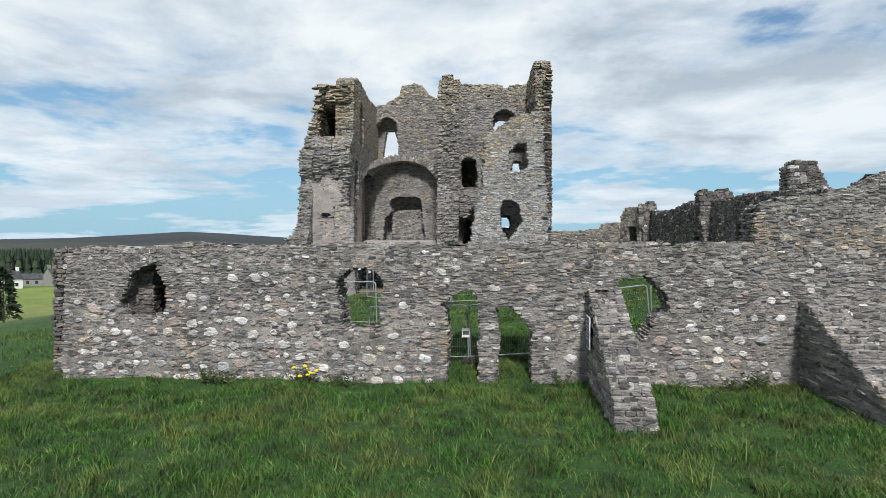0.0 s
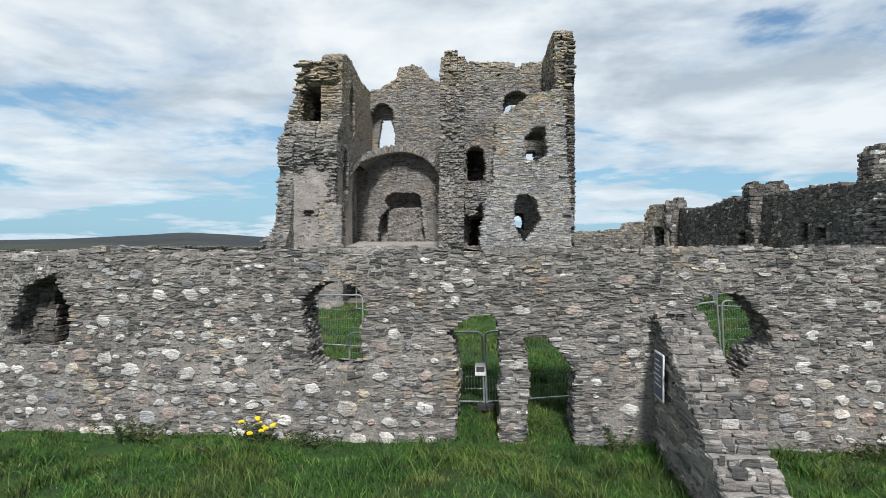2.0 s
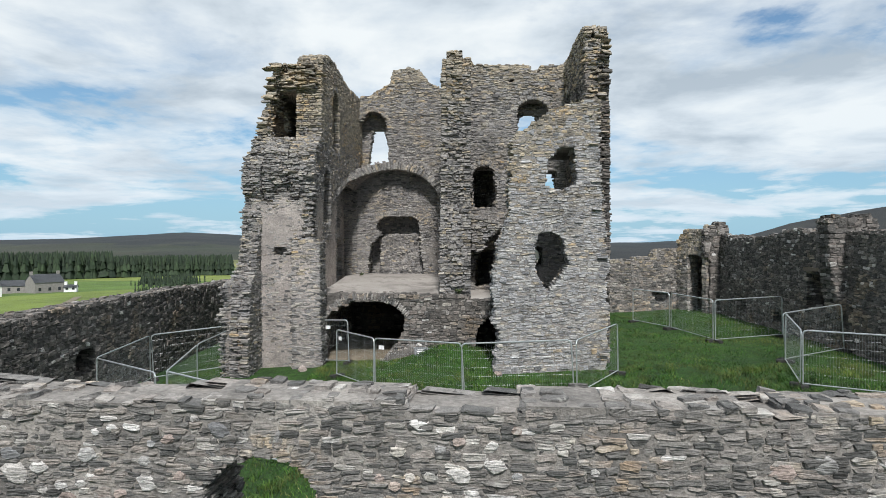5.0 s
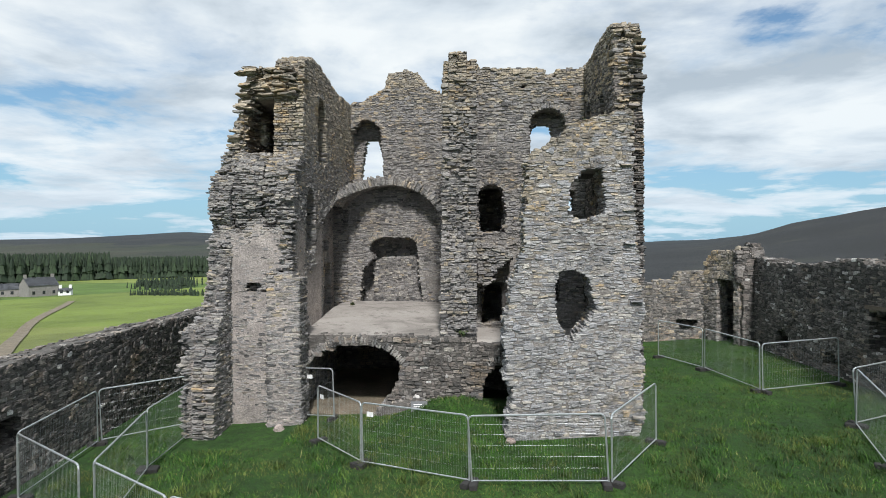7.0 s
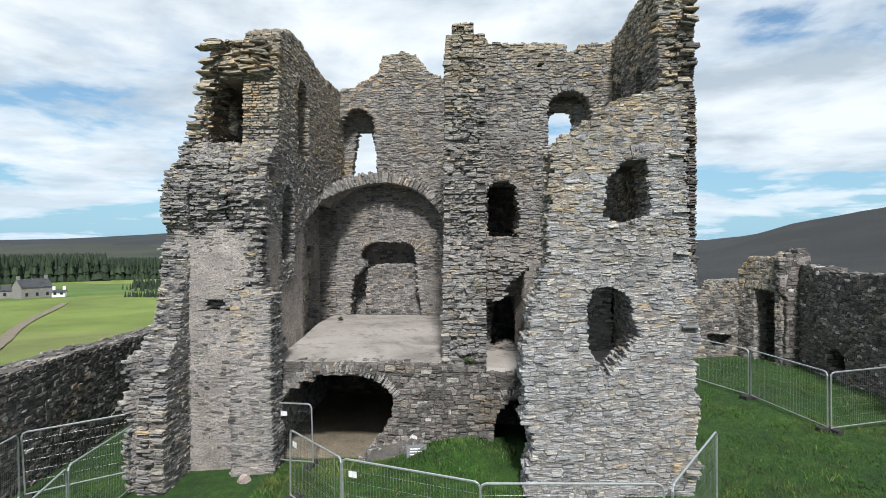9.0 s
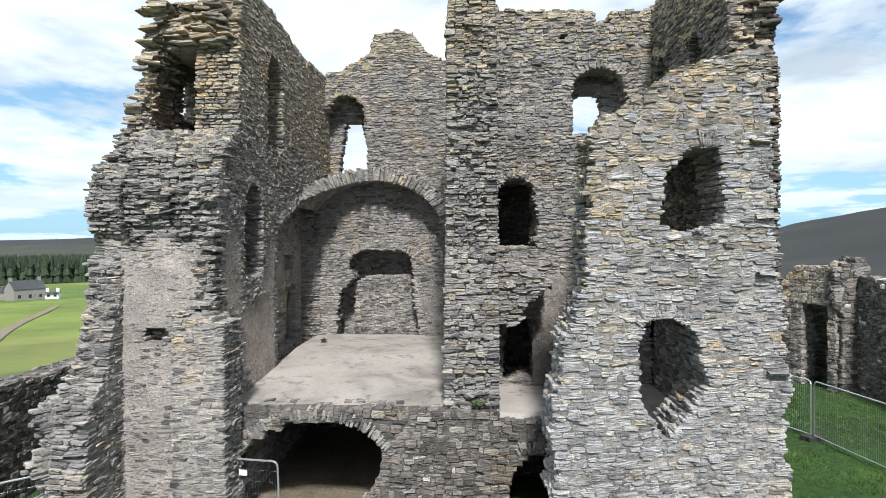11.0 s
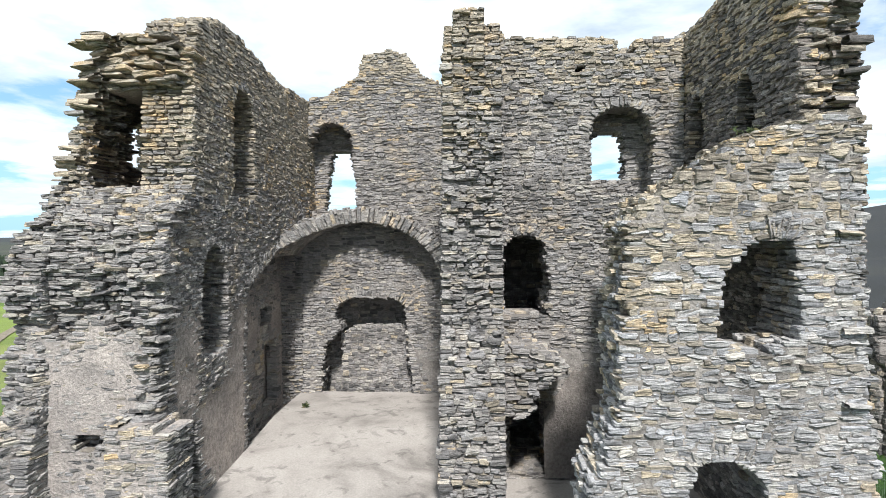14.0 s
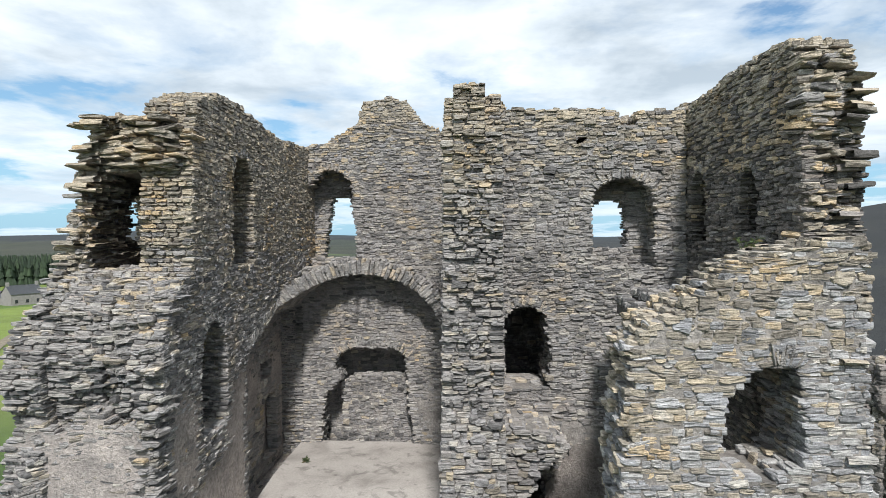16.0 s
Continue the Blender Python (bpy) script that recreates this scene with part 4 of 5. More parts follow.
# Spine wall between hall and stair wing.
s = Masonry(SCH, MORTAR, 13.6)
s.layer((-2.25, 0), YE, XE, 0.0, 1.4, 1.2, [(36, 14.6), (38.7, 14.6), (39.0, 15.5), (40.2, 15.5), (40.4, 15.6), (46.5, 15.7)], [(0, 36.3), (4.5, 36.35), (7.5, 36.9), (8.6, 37.4), (12, 37.9), (15, 38.3)], [(0, 46), (20, 46)],
        end_rag=0.1, course=(0.05, 0.14), hole_rag=0.085, length=(0.16, 0.5), proud=(-0.01, 0.035))
s.layer((-2.25, 0), YE, XE, 0.25, 1.0, 11.0, [(37, 15.65), (40, 15.65)], [(0, 38.0), (14.7, 38.1), (15.9, 38.4)], [(0, 40), (20, 40)], end_rag=0.12, course=(0.05, 0.115), hole_rag=0.085)
for i in range(300):
    z = rng.uniform(4.6, 14.6)
    s.put((rng.uniform(-2.15, -1.0), np.interp(z, [0, 4.5, 7.5, 8.6, 12, 15], [36.3, 36.35, 36.9, 37.4, 37.9, 38.3]) - rng.uniform(-0.05, 0.12), z), (1, 0, 0), (0, -1, 0), (0, 0, 1), rng.uniform(0.12, 0.42), 0.4, rng.uniform(0.05, 0.2), None, 8.0)
s.finish("spine_wall", tower, "broken upright spine wall of ragged schist", (-1.6, 37, 9.5), 300)

# Inner wall of the stair wing.
r = Masonry(SCH, MORTAR, 14.2)
R_O = (0, 39.2)
r.layer(R_O, XE, YE, 0.0, 0.85, 7.2, [(-1.2, 15.6), (-0.85, 15.6), (-0.7, 15.2), (3.7, 15.15)], [(0, -1.2), (20, -1.2)], [(0, 3.75), (20, 3.75)],
        holes=[[(11.3, 1.45, 2.92), (11.7, 1.43, 2.92), (12.95, 1.4, 2.92), (13.25, 1.55, 2.78), (13.47, 1.95, 2.4)], [(8.28, -0.84, 0.32), (9.0, -0.8, 0.36), (10.05, -0.75, 0.24), (10.32, -0.45, -0.1)],
               [(14.35, 1.0, 1.25), (14.5, 1.0, 1.25)], [(14.8, 2.15, 2.45), (15.2, 2.15, 2.45)], [(9.1, 2.6, 3.3), (9.9, 2.7, 3.3), (10.05, 2.8, 3.2)]],
        course=(0.05, 0.115), hole_rag=0.085, length=(0.14, 0.46))
r.layer(R_O, XE, YE, 0.85, 1.5, 4.0, [(-1.2, 15.6), (-0.7, 15.2), (3.7, 15.15)], [(0, -1.2), (20, -1.2)], [(0, 4.0), (20, 4.0)],
        holes=[[(11.7, 1.5, 2.4), (12.6, 1.48, 2.45), (12.95, 1.7, 2.35), (13.05, 1.9, 2.1)], [(9.15, 2.72, 3.35), (9.85, 2.78, 3.32), (10.02, 2.9, 3.2)], [(5.5, 1.95, 2.6), (6.1, 1.9, 2.55), (6.3, 2.05, 2.4)],
               [(5.1, 1.35, 1.7), (5.7, 1.35, 1.7)],
               [(8.3, -0.75, 0.3), (10.2, -0.7, 0.25)], [(4.4, -0.62, 0.26), (6.1, -0.5, 0.24)]], back=True, course=(0.05, 0.115), hole_rag=0.085, rag=0.05)
# Closed chamber added out of sight to turn the two doorways black.
r.layer((0, 43.0), XE, YE, 0.0, 0.5, 3.0, [(-1.0, 11.3), (1.6, 11.3)], [(0, -1.0), (20, -1.0)], [(0, 1.6), (20, 1.6)], ends=False, course=(0.12, 0.22))
r.layer((1.1, 0), YE, XE, 0.0, 0.5, 3.0, [(40.6, 11.3), (43.2, 11.3)], [(0, 40.6), (20, 40.6)], [(0, 43.2), (20, 43.2)], front=False, back=True, ends=False)
r.layer((0, 40.6), XE, YE, 0.0, 2.6, 10.8, [(-1.0, 11.2), (1.6, 11.2)], [(0, -1.0), (20, -1.0)], [(0, 1.6), (20, 1.6)], front=False, ends=False)
r.layer((0, 40.6), XE, YE, 0.0, 2.6, 6.9, [(-1.0, 7.3), (1.6, 7.3)], [(0, -1.0), (20, -1.0)], [(0, 1.6), (20, 1.6)], front=False, ends=False, caps=False)
r.ring(R_O, XE, YE, 0.0, 2.18, 12.75, 0.78, 0.72, 8, 172, 24, 0.34, 0.3, 0.06)
r.ring(R_O, XE, YE, 0.0, -0.26, 9.85, 0.58, 0.48, 10, 170, 18, 0.28, 0.3, 0.06)
# Broken stair vault and plastered well below.
r.layer((0, 39.0), XE, YE, 0.0, 1.0, 3.2, [(-1.0, 7.6), (0.3, 7.9), (1.6, 7.7), (3.7, 7.5)], [(0, -1.0), (20, -1.0)], [(0, 3.7), (20, 3.7)],
        holes=[[(4.4, -0.62, 0.26), (5.75, -0.6, 0.26), (6.05, -0.4, 0.24), (6.2, -0.3, 0.2)], [(5.4, 1.9, 2.6), (6.3, 1.85, 2.6)]], bury=lambda u, z: patchy(u, z, 4.3, 8, 0.05, 3.0), caps=True, course=(0.06, 0.14))
r.layer((0, 37.7), XE, YE, 0.0, 1.3, 6.2, [(-1.0, 8.0), (0.2, 7.6), (0.6, 7.35)], [(0, -0.9), (20, -0.9)], [(5.9, -0.6), (6.2, -0.35), (6.8, 0.05), (7.2, 0.5), (8, 0.6)], course=(0.05, 0.115), hole_rag=0.085, end_rag=0.14, proud=(0, 0.12))
r.finish("stair_wing_wall", tower, "schist inner wall with arched window and doorway", (1, 39, 11), 300)

# Bare curved plaster in the stair well.
bm = bmesh.new()
cols = []
for i in range(17):
    t = i / 16
    x = 0.2 + 1.75 * t
    y = 38.92 - 0.5 * max(0.0, t - 0.45) ** 1.5
    top = 6.0 + 1.0 * min(1.0, t / 0.45) - 0.25 * max(0.0, t - 0.6)
    cols.append([bm.verts.new((x + 0.03 * noise.noise(Vector((x * 3, j, 0))), y - 0.04 * noise.noise(Vector((x * 2.0, j * 0.5, 1))), 4.3 + (top - 4.3) * j / 14 + (0.12 * noise.noise(Vector((x * 5, 3, 0))) if j == 14 else 0))) for j in range(15)])
for a, b2 in zip(cols, cols[1:]):
    for j in range(14):
        bm.faces.new((a[j], b2[j], b2[j + 1], a[j + 1]))
bmesh.ops.solidify(bm, geom=bm.faces[:], thickness=0.05)
part("plaster_patch", bm, HARL, tower, "smooth pinkish grey plaster inside the stair well")

# Hidden slab added over the stair room to keep its windows dark.
g2 = Masonry((SCHIST,), DARK_MORTAR)
g2.layer((0, 34.5), XE, YE, 0.0, 3.2, 10.35, [(1.5, 10.7), (2.2, 10.9), (3.7, 11.0)], [(0, 1.5), (20, 1.5)], [(0, 3.7), (20, 3.7)], ends=False, course=(0.1, 0.2))
g2.finish("room_vault", tower, "stone slab added over the stair room to darken it", None, 60)

# South face of the stair wing.
p = Masonry((PALE, TAN), MORTAR, 11.0)
p.warm = 0.35
p.ochre = lambda pos, n: float(np.interp(pos[2] - 1.1 * (pos[0] - 0.4), [5.0, 7.0, 8.5, 10.0], [0.0, 0.15, 0.6, 0.85])) * (0.75 + n)
P_O = (0, 33.15)
p.layer(P_O, XE, YE, 0.0, 1.3, 0.8, [(0.0, 9.6), (0.55, 10.2), (0.95, 10.75), (1.6, 11.15), (2.1, 11.6), (2.8, 11.85), (3.7, 12.0), (4.6, 12.05)],
        [(0, 0.05), (1.8, 0.1), (3.0, 0.2), (3.9, -0.05), (5.4, 0.0), (6.5, 0.2), (7.6, 0.62), (8.4, 0.55), (9.8, 0.62), (10.8, 0.9), (11.2, 1.5)], [(0, 4.38), (5.5, 4.38), (7.6, 4.22), (9, 4.08), (13, 3.98)],
        holes=[[(8.52, 2.4, 2.6), (8.75, 2.1, 3.1), (9.3, 2.0, 3.12), (9.7, 2.15, 3.08), (10.0, 2.45, 3.06), (10.18, 2.6, 3.0)],
               [(4.68, 2.05, 2.2), (5.0, 1.9, 2.4), (5.5, 1.64, 2.7), (5.75, 1.62, 2.88), (6.0, 1.63, 2.76), (6.6, 1.63, 2.68), (6.85, 1.7, 2.5), (6.98, 1.95, 2.25)]],
        back=True, course=(0.05, 0.12), hole_rag=0.085, length=(0.14, 0.5), end_rag=0.12, proud=(-0.012, 0.026), joint=0.020)
p.ring(P_O, XE, YE, 0.0, 2.15, 6.45, 0.6, 0.55, 35, 145, 16, 0.26, 0.3, 0.05)
p.ring(P_O, XE, YE, 0.0, 2.8, 9.85, 0.36, 0.34, 55, 110, 8, 0.36, 0.3, 0.05)
for i in range(90):
    z = rng.uniform(1.5, 12.0)
    p.put((np.interp(z, [0, 5.5, 7.6, 9, 13], [4.38, 4.38, 4.22, 4.08, 3.98]) + rng.uniform(-0.15, 0.06), 33.15 + rng.uniform(0.05, 1.2), z), (0, 1, 0), (1, 0, 0), (0, 0, 1), rng.uniform(0.2, 0.5), 0.4, rng.uniform(0.07, 0.15), None, 6.0)
p.finish("south_wall", tower, "coursed pale grey schist wall with two ragged windows", (2.2, 33, 9), 300)

# East wall of the stair wing, highest of all.
# The shade of its inner face is put into darker stone.
q = Masonry((DARK_SHADED_RUBBLE, TAN), DARK_MORTAR, 13.9)
q.layer((3.7, 0), YE, XE, 0.0, 0.95, 0.8, [(33.9, 14.6), (34.3, 15.15), (35.0, 15.35), (36.5, 15.4), (38, 15.3), (40.1, 15.35), (41, 15.3)], [(0, 34.0), (11.8, 34.0), (12.2, 34.2), (14.5, 34.25), (15.3, 34.6)], [(0, 40.8), (20, 40.8)],
        holes=[[(11.9, 38.15, 38.95), (13.2, 38.15, 38.95), (13.5, 38.35, 38.75)], [(12.1, 35.75, 36.45), (13.1, 35.75, 36.45), (13.35, 35.95, 36.25)]], course=(0.05, 0.115), hole_rag=0.085, length=(0.16, 0.45), end_rag=0.09, back=True, proud=(-0.01, 0.04))
q.layer((3.7, 0), YE, XE, 0.6, 0.9, 11.5, [(34, 14), (41, 14)], [(0, 34.6), (20, 34.6)], [(0, 40.8), (20, 40.8)], caps=False, ends=False)
q.ring((3.7, 0), YE, XE, 0.0, 38.55, 13.2, 0.36, 0.34, 10, 170, 10, 0.22, 0.25)
q.ring((3.7, 0), YE, XE, 0.0, 36.15, 13.1, 0.26, 0.26, 10, 170, 8, 0.2, 0.25)
for i in range(130):
    z = rng.uniform(12.0, 15.0)
    q.put((rng.uniform(3.8, 4.42), 34.25 - rng.uniform(-0.05, 0.14), z), (1, 0, 0), (0, -1, 0), (0, 0, 1), rng.uniform(0.15, 0.45), 0.45, rng.uniform(0.05, 0.15), TAN if rng.random() < 0.6 else SCHIST, 7.0)
for i in range(120):
    q.put((4.62 + rng.uniform(-0.1, 0.12), rng.uniform(34.1, 35.0), rng.uniform(1.5, 14.8)), (0, 1, 0), (1, 0, 0), (0, 0, 1), rng.uniform(0.2, 0.5), 0.4, rng.uniform(0.07, 0.15), None, 7.0)
q.finish("east_wall", tower, "schist wall with shade in its stone colour, rising to a ragged ochre broken end", (4.2, 34.5, 13), 300)

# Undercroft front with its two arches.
u = Masonry((DARK_SHADED_RUBBLE, SCHIST), DARK_MORTAR, 99, lambda p: 0.008)
u.warm = 0.8
u.layer((0, 36.1), XE, YE, 0.0, 0.9, 0.5, [(-7.7, 4.2), (-5, 4.25), (-2.2, 4.2), (-0.9, 4.2), (0.0, 4.1), (0.8, 3.8)], [(0, -7.7), (9, -7.7)], [(0, 0.9), (9, 0.9)],
        holes=[[(0.5, -7.4, -5.3), (1.25, -7.42, -4.9), (2.0, -7.42, -4.2), (2.6, -7.42, -3.85), (3.2, -7.4, -3.8), (3.6, -6.85, -3.95), (3.88, -6.2, -4.3), (4.0, -5.6, -4.7)],
               [(1.0, -0.72, 0.42), (2.5, -0.6, 0.42), (2.9, -0.45, 0.35), (3.2, -0.15, 0.2), (3.3, -0.05, 0.1)]],
        course=(0.1, 0.22), length=(0.14, 0.46), proud=(-0.02, 0.05))
u.ring((0, 36.1), XE, YE, 0.0, -5.45, 2.6, 1.95, 1.42, 22, 158, 46, 0.36, 0.35, 0.05)
u.ring((0, 36.1), XE, YE, 0.0, -0.1, 2.55, 0.55, 0.75, 20, 120, 14, 0.34, 0.35, 0.05)
u.finish("undercroft_wall", tower, "dark rubble undercroft wall with a wide low arch", (-4, 36, 4), 300)
# Closed cellar behind the arches; its shade is put into dark stone.
k = Masonry((DARK_SHADED_RUBBLE,), DARK_MORTAR)
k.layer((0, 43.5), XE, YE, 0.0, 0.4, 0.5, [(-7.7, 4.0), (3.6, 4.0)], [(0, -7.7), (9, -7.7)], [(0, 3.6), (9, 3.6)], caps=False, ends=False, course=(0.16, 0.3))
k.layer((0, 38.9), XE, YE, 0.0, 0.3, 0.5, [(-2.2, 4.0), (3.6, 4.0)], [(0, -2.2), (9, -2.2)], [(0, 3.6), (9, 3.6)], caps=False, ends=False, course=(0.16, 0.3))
k.finish("cellar_wall", tower, "rubble at the back of the cellar, its shade in the stone colour", None, 60)


def slab(name, x0, x1, y0, y1, z_front, z_back, thick, mat, label, nx=24, ny=40):
    """An uneven floor with a ragged front edge."""
    verts, faces = [], []
    for layer in (0, 1):
        for i in range(nx + 1):
            for j in range(ny + 1):
                t, x = j / ny, x0 + (x1 - x0) * i / nx
                edge = y0 + 0.16 * noise.noise(Vector((x * 1.9, 3.0, 1.0))) + 0.1 * noise.noise(Vector((x * 6, 1.0, 1.0)))
                y = edge + (y1 - edge) * t
                z = z_front + (z_back - z_front) * min(1, (y - y0) / 6.0) + 0.03 * noise.noise(Vector((x * 0.8, y * 0.8, 0))) - thick * layer - (0.06 if j == 0 and layer == 0 else 0)
                verts.append((x, y, z))
    n = (nx + 1) * (ny + 1)
    g = lambda i, j, l: l * n + i * (ny + 1) + j
    for i in range(nx):
        for j in range(ny):
            faces.append((g(i, j, 0), g(i + 1, j, 0), g(i + 1, j + 1, 0), g(i, j + 1, 0)))
            faces.append((g(i, j, 1), g(i, j + 1, 1), g(i + 1, j + 1, 1), g(i + 1, j, 1)))
        faces.append((g(i, 0, 1), g(i + 1, 0, 1), g(i + 1, 0, 0), g(i, 0, 0)))
    ob = new(name, mesh_of(name, verts, faces, mat))
    ob.parent = tower
    tagged(ob, label)


slab("hall_floor", -7.75, -2.2, 36.35, 45.2, 4.3, 4.72, 0.35, CONCRETE, "pale concrete screed over the hall floor with damp stains")
slab("stair_floor", -1.1, 3.75, 36.3, 39.3, 4.15, 4.35, 0.3, CONCRETE, "dusty broken concrete landing", 14, 14)
slab("cellar_floor", -7.6, 3.6, 36.15, 43.6, 1.45, 1.5, 0.3, DIRT, "dusty earth cellar floor under the vault", 20, 16)

# ---- fallen stones ----
heap = Masonry((DARK_SHADED_RUBBLE, SCHIST), DARK_MORTAR, 99, lambda p: 0.03)
heap.warm = 1.2
heap.core_box([(-4.9, 35.5, 1.0), (-3.0, 35.4, 1.0), (-2.9, 36.1, 1.2), (-4.9, 36.1, 1.0), (-4.5, 35.75, 1.5), (-3.2, 35.7, 1.95), (-3.1, 36.05, 2.1), (-4.4, 36.05, 1.7)])
for i in range(130):
    x = rng.uniform(-5.0, -2.8)
    y = rng.uniform(35.2, 36.1)
    z = float(np.interp(x, [-5.0, -4.3, -3.4, -2.8], [1.35, 1.6, 2.0, 2.1])) - (36.05 - y) * 0.75 + rng.uniform(-0.05, 0.08)
    heap.put((x, y, z), (1, 0.2, 0), (0, -0.6, 0.8), (0, 0.8, 0.6), rng.uniform(0.14, 0.36), 0.22, rng.uniform(0.1, 0.24), None, 18.0, rng.random() < 0.5)
tagged(heap.finish("rubble_heap", None, "heap of fallen grey stones beside the cellar arch", (-3.8, 35.5, 1.6), 130), category="stones", kind="")
for x, y, size in ((-7.95, 34.6, 0.42), (0.2, 32.85, 0.35)):
    loose = new("fallen_stone", shape_mesh(BLOCKS + 2, PINK))
    loose.matrix_world = Matrix.Translation((x, y, float(ground_z(x, y)) + size * 0.42)) @ Euler((radians(-60), 0.2, x)).to_matrix().to_4x4() @ Matrix.Diagonal((size, size * 0.7, size * 0.7, 1))
    tagged(loose, "pinkish grey fallen stone lying in the grass", "stone")

# ---- fence panels ----
def panel_parts(root, length, high=1.86, sign=False):
    bm = bmesh.new()
    c = 0.12
    path = [(0, 0, 0.0), (0, 0, high - c), (c * 0.3, 0, high - c * 0.3), (c, 0, high), (length - c, 0, high), (length - c * 0.3, 0, high - c * 0.3), (length, 0, high - c), (length, 0, 0.0)]
    for a, b in zip(path, path[1:]):
        tube_bm(a, b, 0.026, 6, bm)
    tube_bm((0, 0, 0.12), (length, 0, 0.12), 0.02, 6, bm)
    part("frame", bm, STEEL, root)
    bm = bmesh.new()
    n = int(length / 0.075)
    for i in range(1, n):
        x = length * i / n
        tube_bm((x, 0, 0.12), (x, 0, high), 0.0015, 3, bm)
    for z in (0.45, 0.75, 1.05, 1.35, 1.62):
        tube_bm((0, 0.004, z), (length, 0.004, z), 0.0014, 3, bm)
    tagged(part("wire_mesh", bm, STEEL, root), kind="stuff")
    for x in (0.05, length - 0.05):
        part("foot", box_bm(x - 0.11, x + 0.11, -0.3, 0.3, -0.05, 0.1, None, 0.02), RUBBER, root)
    if sign:
        part("sign", box_bm(0.2, 0.42, -0.035, -0.028, 1.48, 1.62), WHITE, root, "small white warning plate")


PANELS = [(-13.35, 29.6, -10.15, 27.5, 0), (-13.4, 29.7, -13.85, 33.7, 0), (-13.8, 33.85, -11.2, 35.6, 0), (-9.9, 27.7, -10.75, 31.35, 0), (-10.8, 31.45, -11.0, 34.6, 0),
          (-9.85, 27.6, -7.2, 25.9, 0), (-7.1, 25.9, -4.1, 24.6, 0), (-7.3, 35.75, -6.1, 35.5, 1), (-6.15, 33.45, -4.35, 31.55, 1), (-4.28, 31.5, -1.12, 30.12, 1), (-1.05, 30.08, 2.5, 29.72, 0), (2.58, 29.72, 4.6, 32.6, 0),
          (8.3, 44.1, 9.35, 41.2, 0), (9.4, 41.1, 9.9, 37.15, 0), (9.97, 37.06, 13.4, 38.1, 0), (11.1, 33.5, 9.95, 30.4, 0), (11.15, 33.55, 13.9, 34.5, 0), (9.98, 30.3, 12.9, 28.6, 0),
          (-3.55, 19.95, -0.12, 19.55, 0), (-0.06, 19.55, 3.3, 20.2, 0), (3.35, 21.1, 6.7, 22.0, 0), (6.75, 22.0, 10.1, 22.5, 0)]
for x0, y0, x1, y1, sign in PANELS:
    root = new("fence_panel")
    tagged(root, "galvanised steel mesh fence panel standing in the grass", "fence panel", "temporary fence")
    d = math.hypot(x1 - x0, y1 - y0)
    z0, z1 = float(ground_z(x0, y0)), float(ground_z(x1, y1))
    panel_parts(root, d, 1.86, bool(sign))
    root.matrix_world = Matrix.Translation((x0, y0, z0 + 0.02)) @ Matrix.Rotation(math.atan2(y1 - y0, x1 - x0), 4, "Z") @ Matrix.Rotation(-math.atan2(z1 - z0, d), 4, "Y")
notice = new("notice_sign")
tagged(notice, "white notice with a dark block wired to a fence panel", "sign")
part("board", box_bm(-0.13, 0.13, -0.006, 0.0, -0.16, 0.16), WHITE, notice)
part("print", box_bm(-0.1, 0.1, -0.011, -0.0075, -0.07, 0.06), PRINT, notice)
notice.matrix_world = pose(-0.22, 19.5, 1.47, 0, 0, 0)

plaque = new("plaque")
tagged(plaque, "small dark slate plaque leaning on the rubble heap", "sign")
part("slab", box_bm(-0.3, 0.3, 0.0, 0.03, -0.2, 0.2, None, 0.006), PRINT, plaque)
for i in range(3):
    part("bar", box_bm(-0.2, 0.1 + 0.05 * i, -0.006, -0.002, 0.06 - i * 0.08, 0.085 - i * 0.08), WHITE, plaque)
plaque.matrix_world = pose(-2.95, 35.25, 1.95, -35, 0, 8)

# ---- information board on the buttress ----
board = new("information_board")
tagged(board, "white framed navy information board leaning on the buttress", "sign")
part("frame", box_bm(-0.34, 0.34, 0.0, 0.03, -0.48, 0.48, None, 0.008), WHITE, board)
part("panel", box_bm(-0.30, 0.30, -0.006, -0.002, -0.44, 0.44), NAVY, board)
for i in range(6):
    part("bar", box_bm(-0.24, 0.1 + 0.12 * (i % 2), -0.011, -0.008, 0.3 - i * 0.1, 0.325 - i * 0.1), WHITE, board)
board.matrix_world = pose(3.42, 17.3, 1.85, 0, 0, -93)

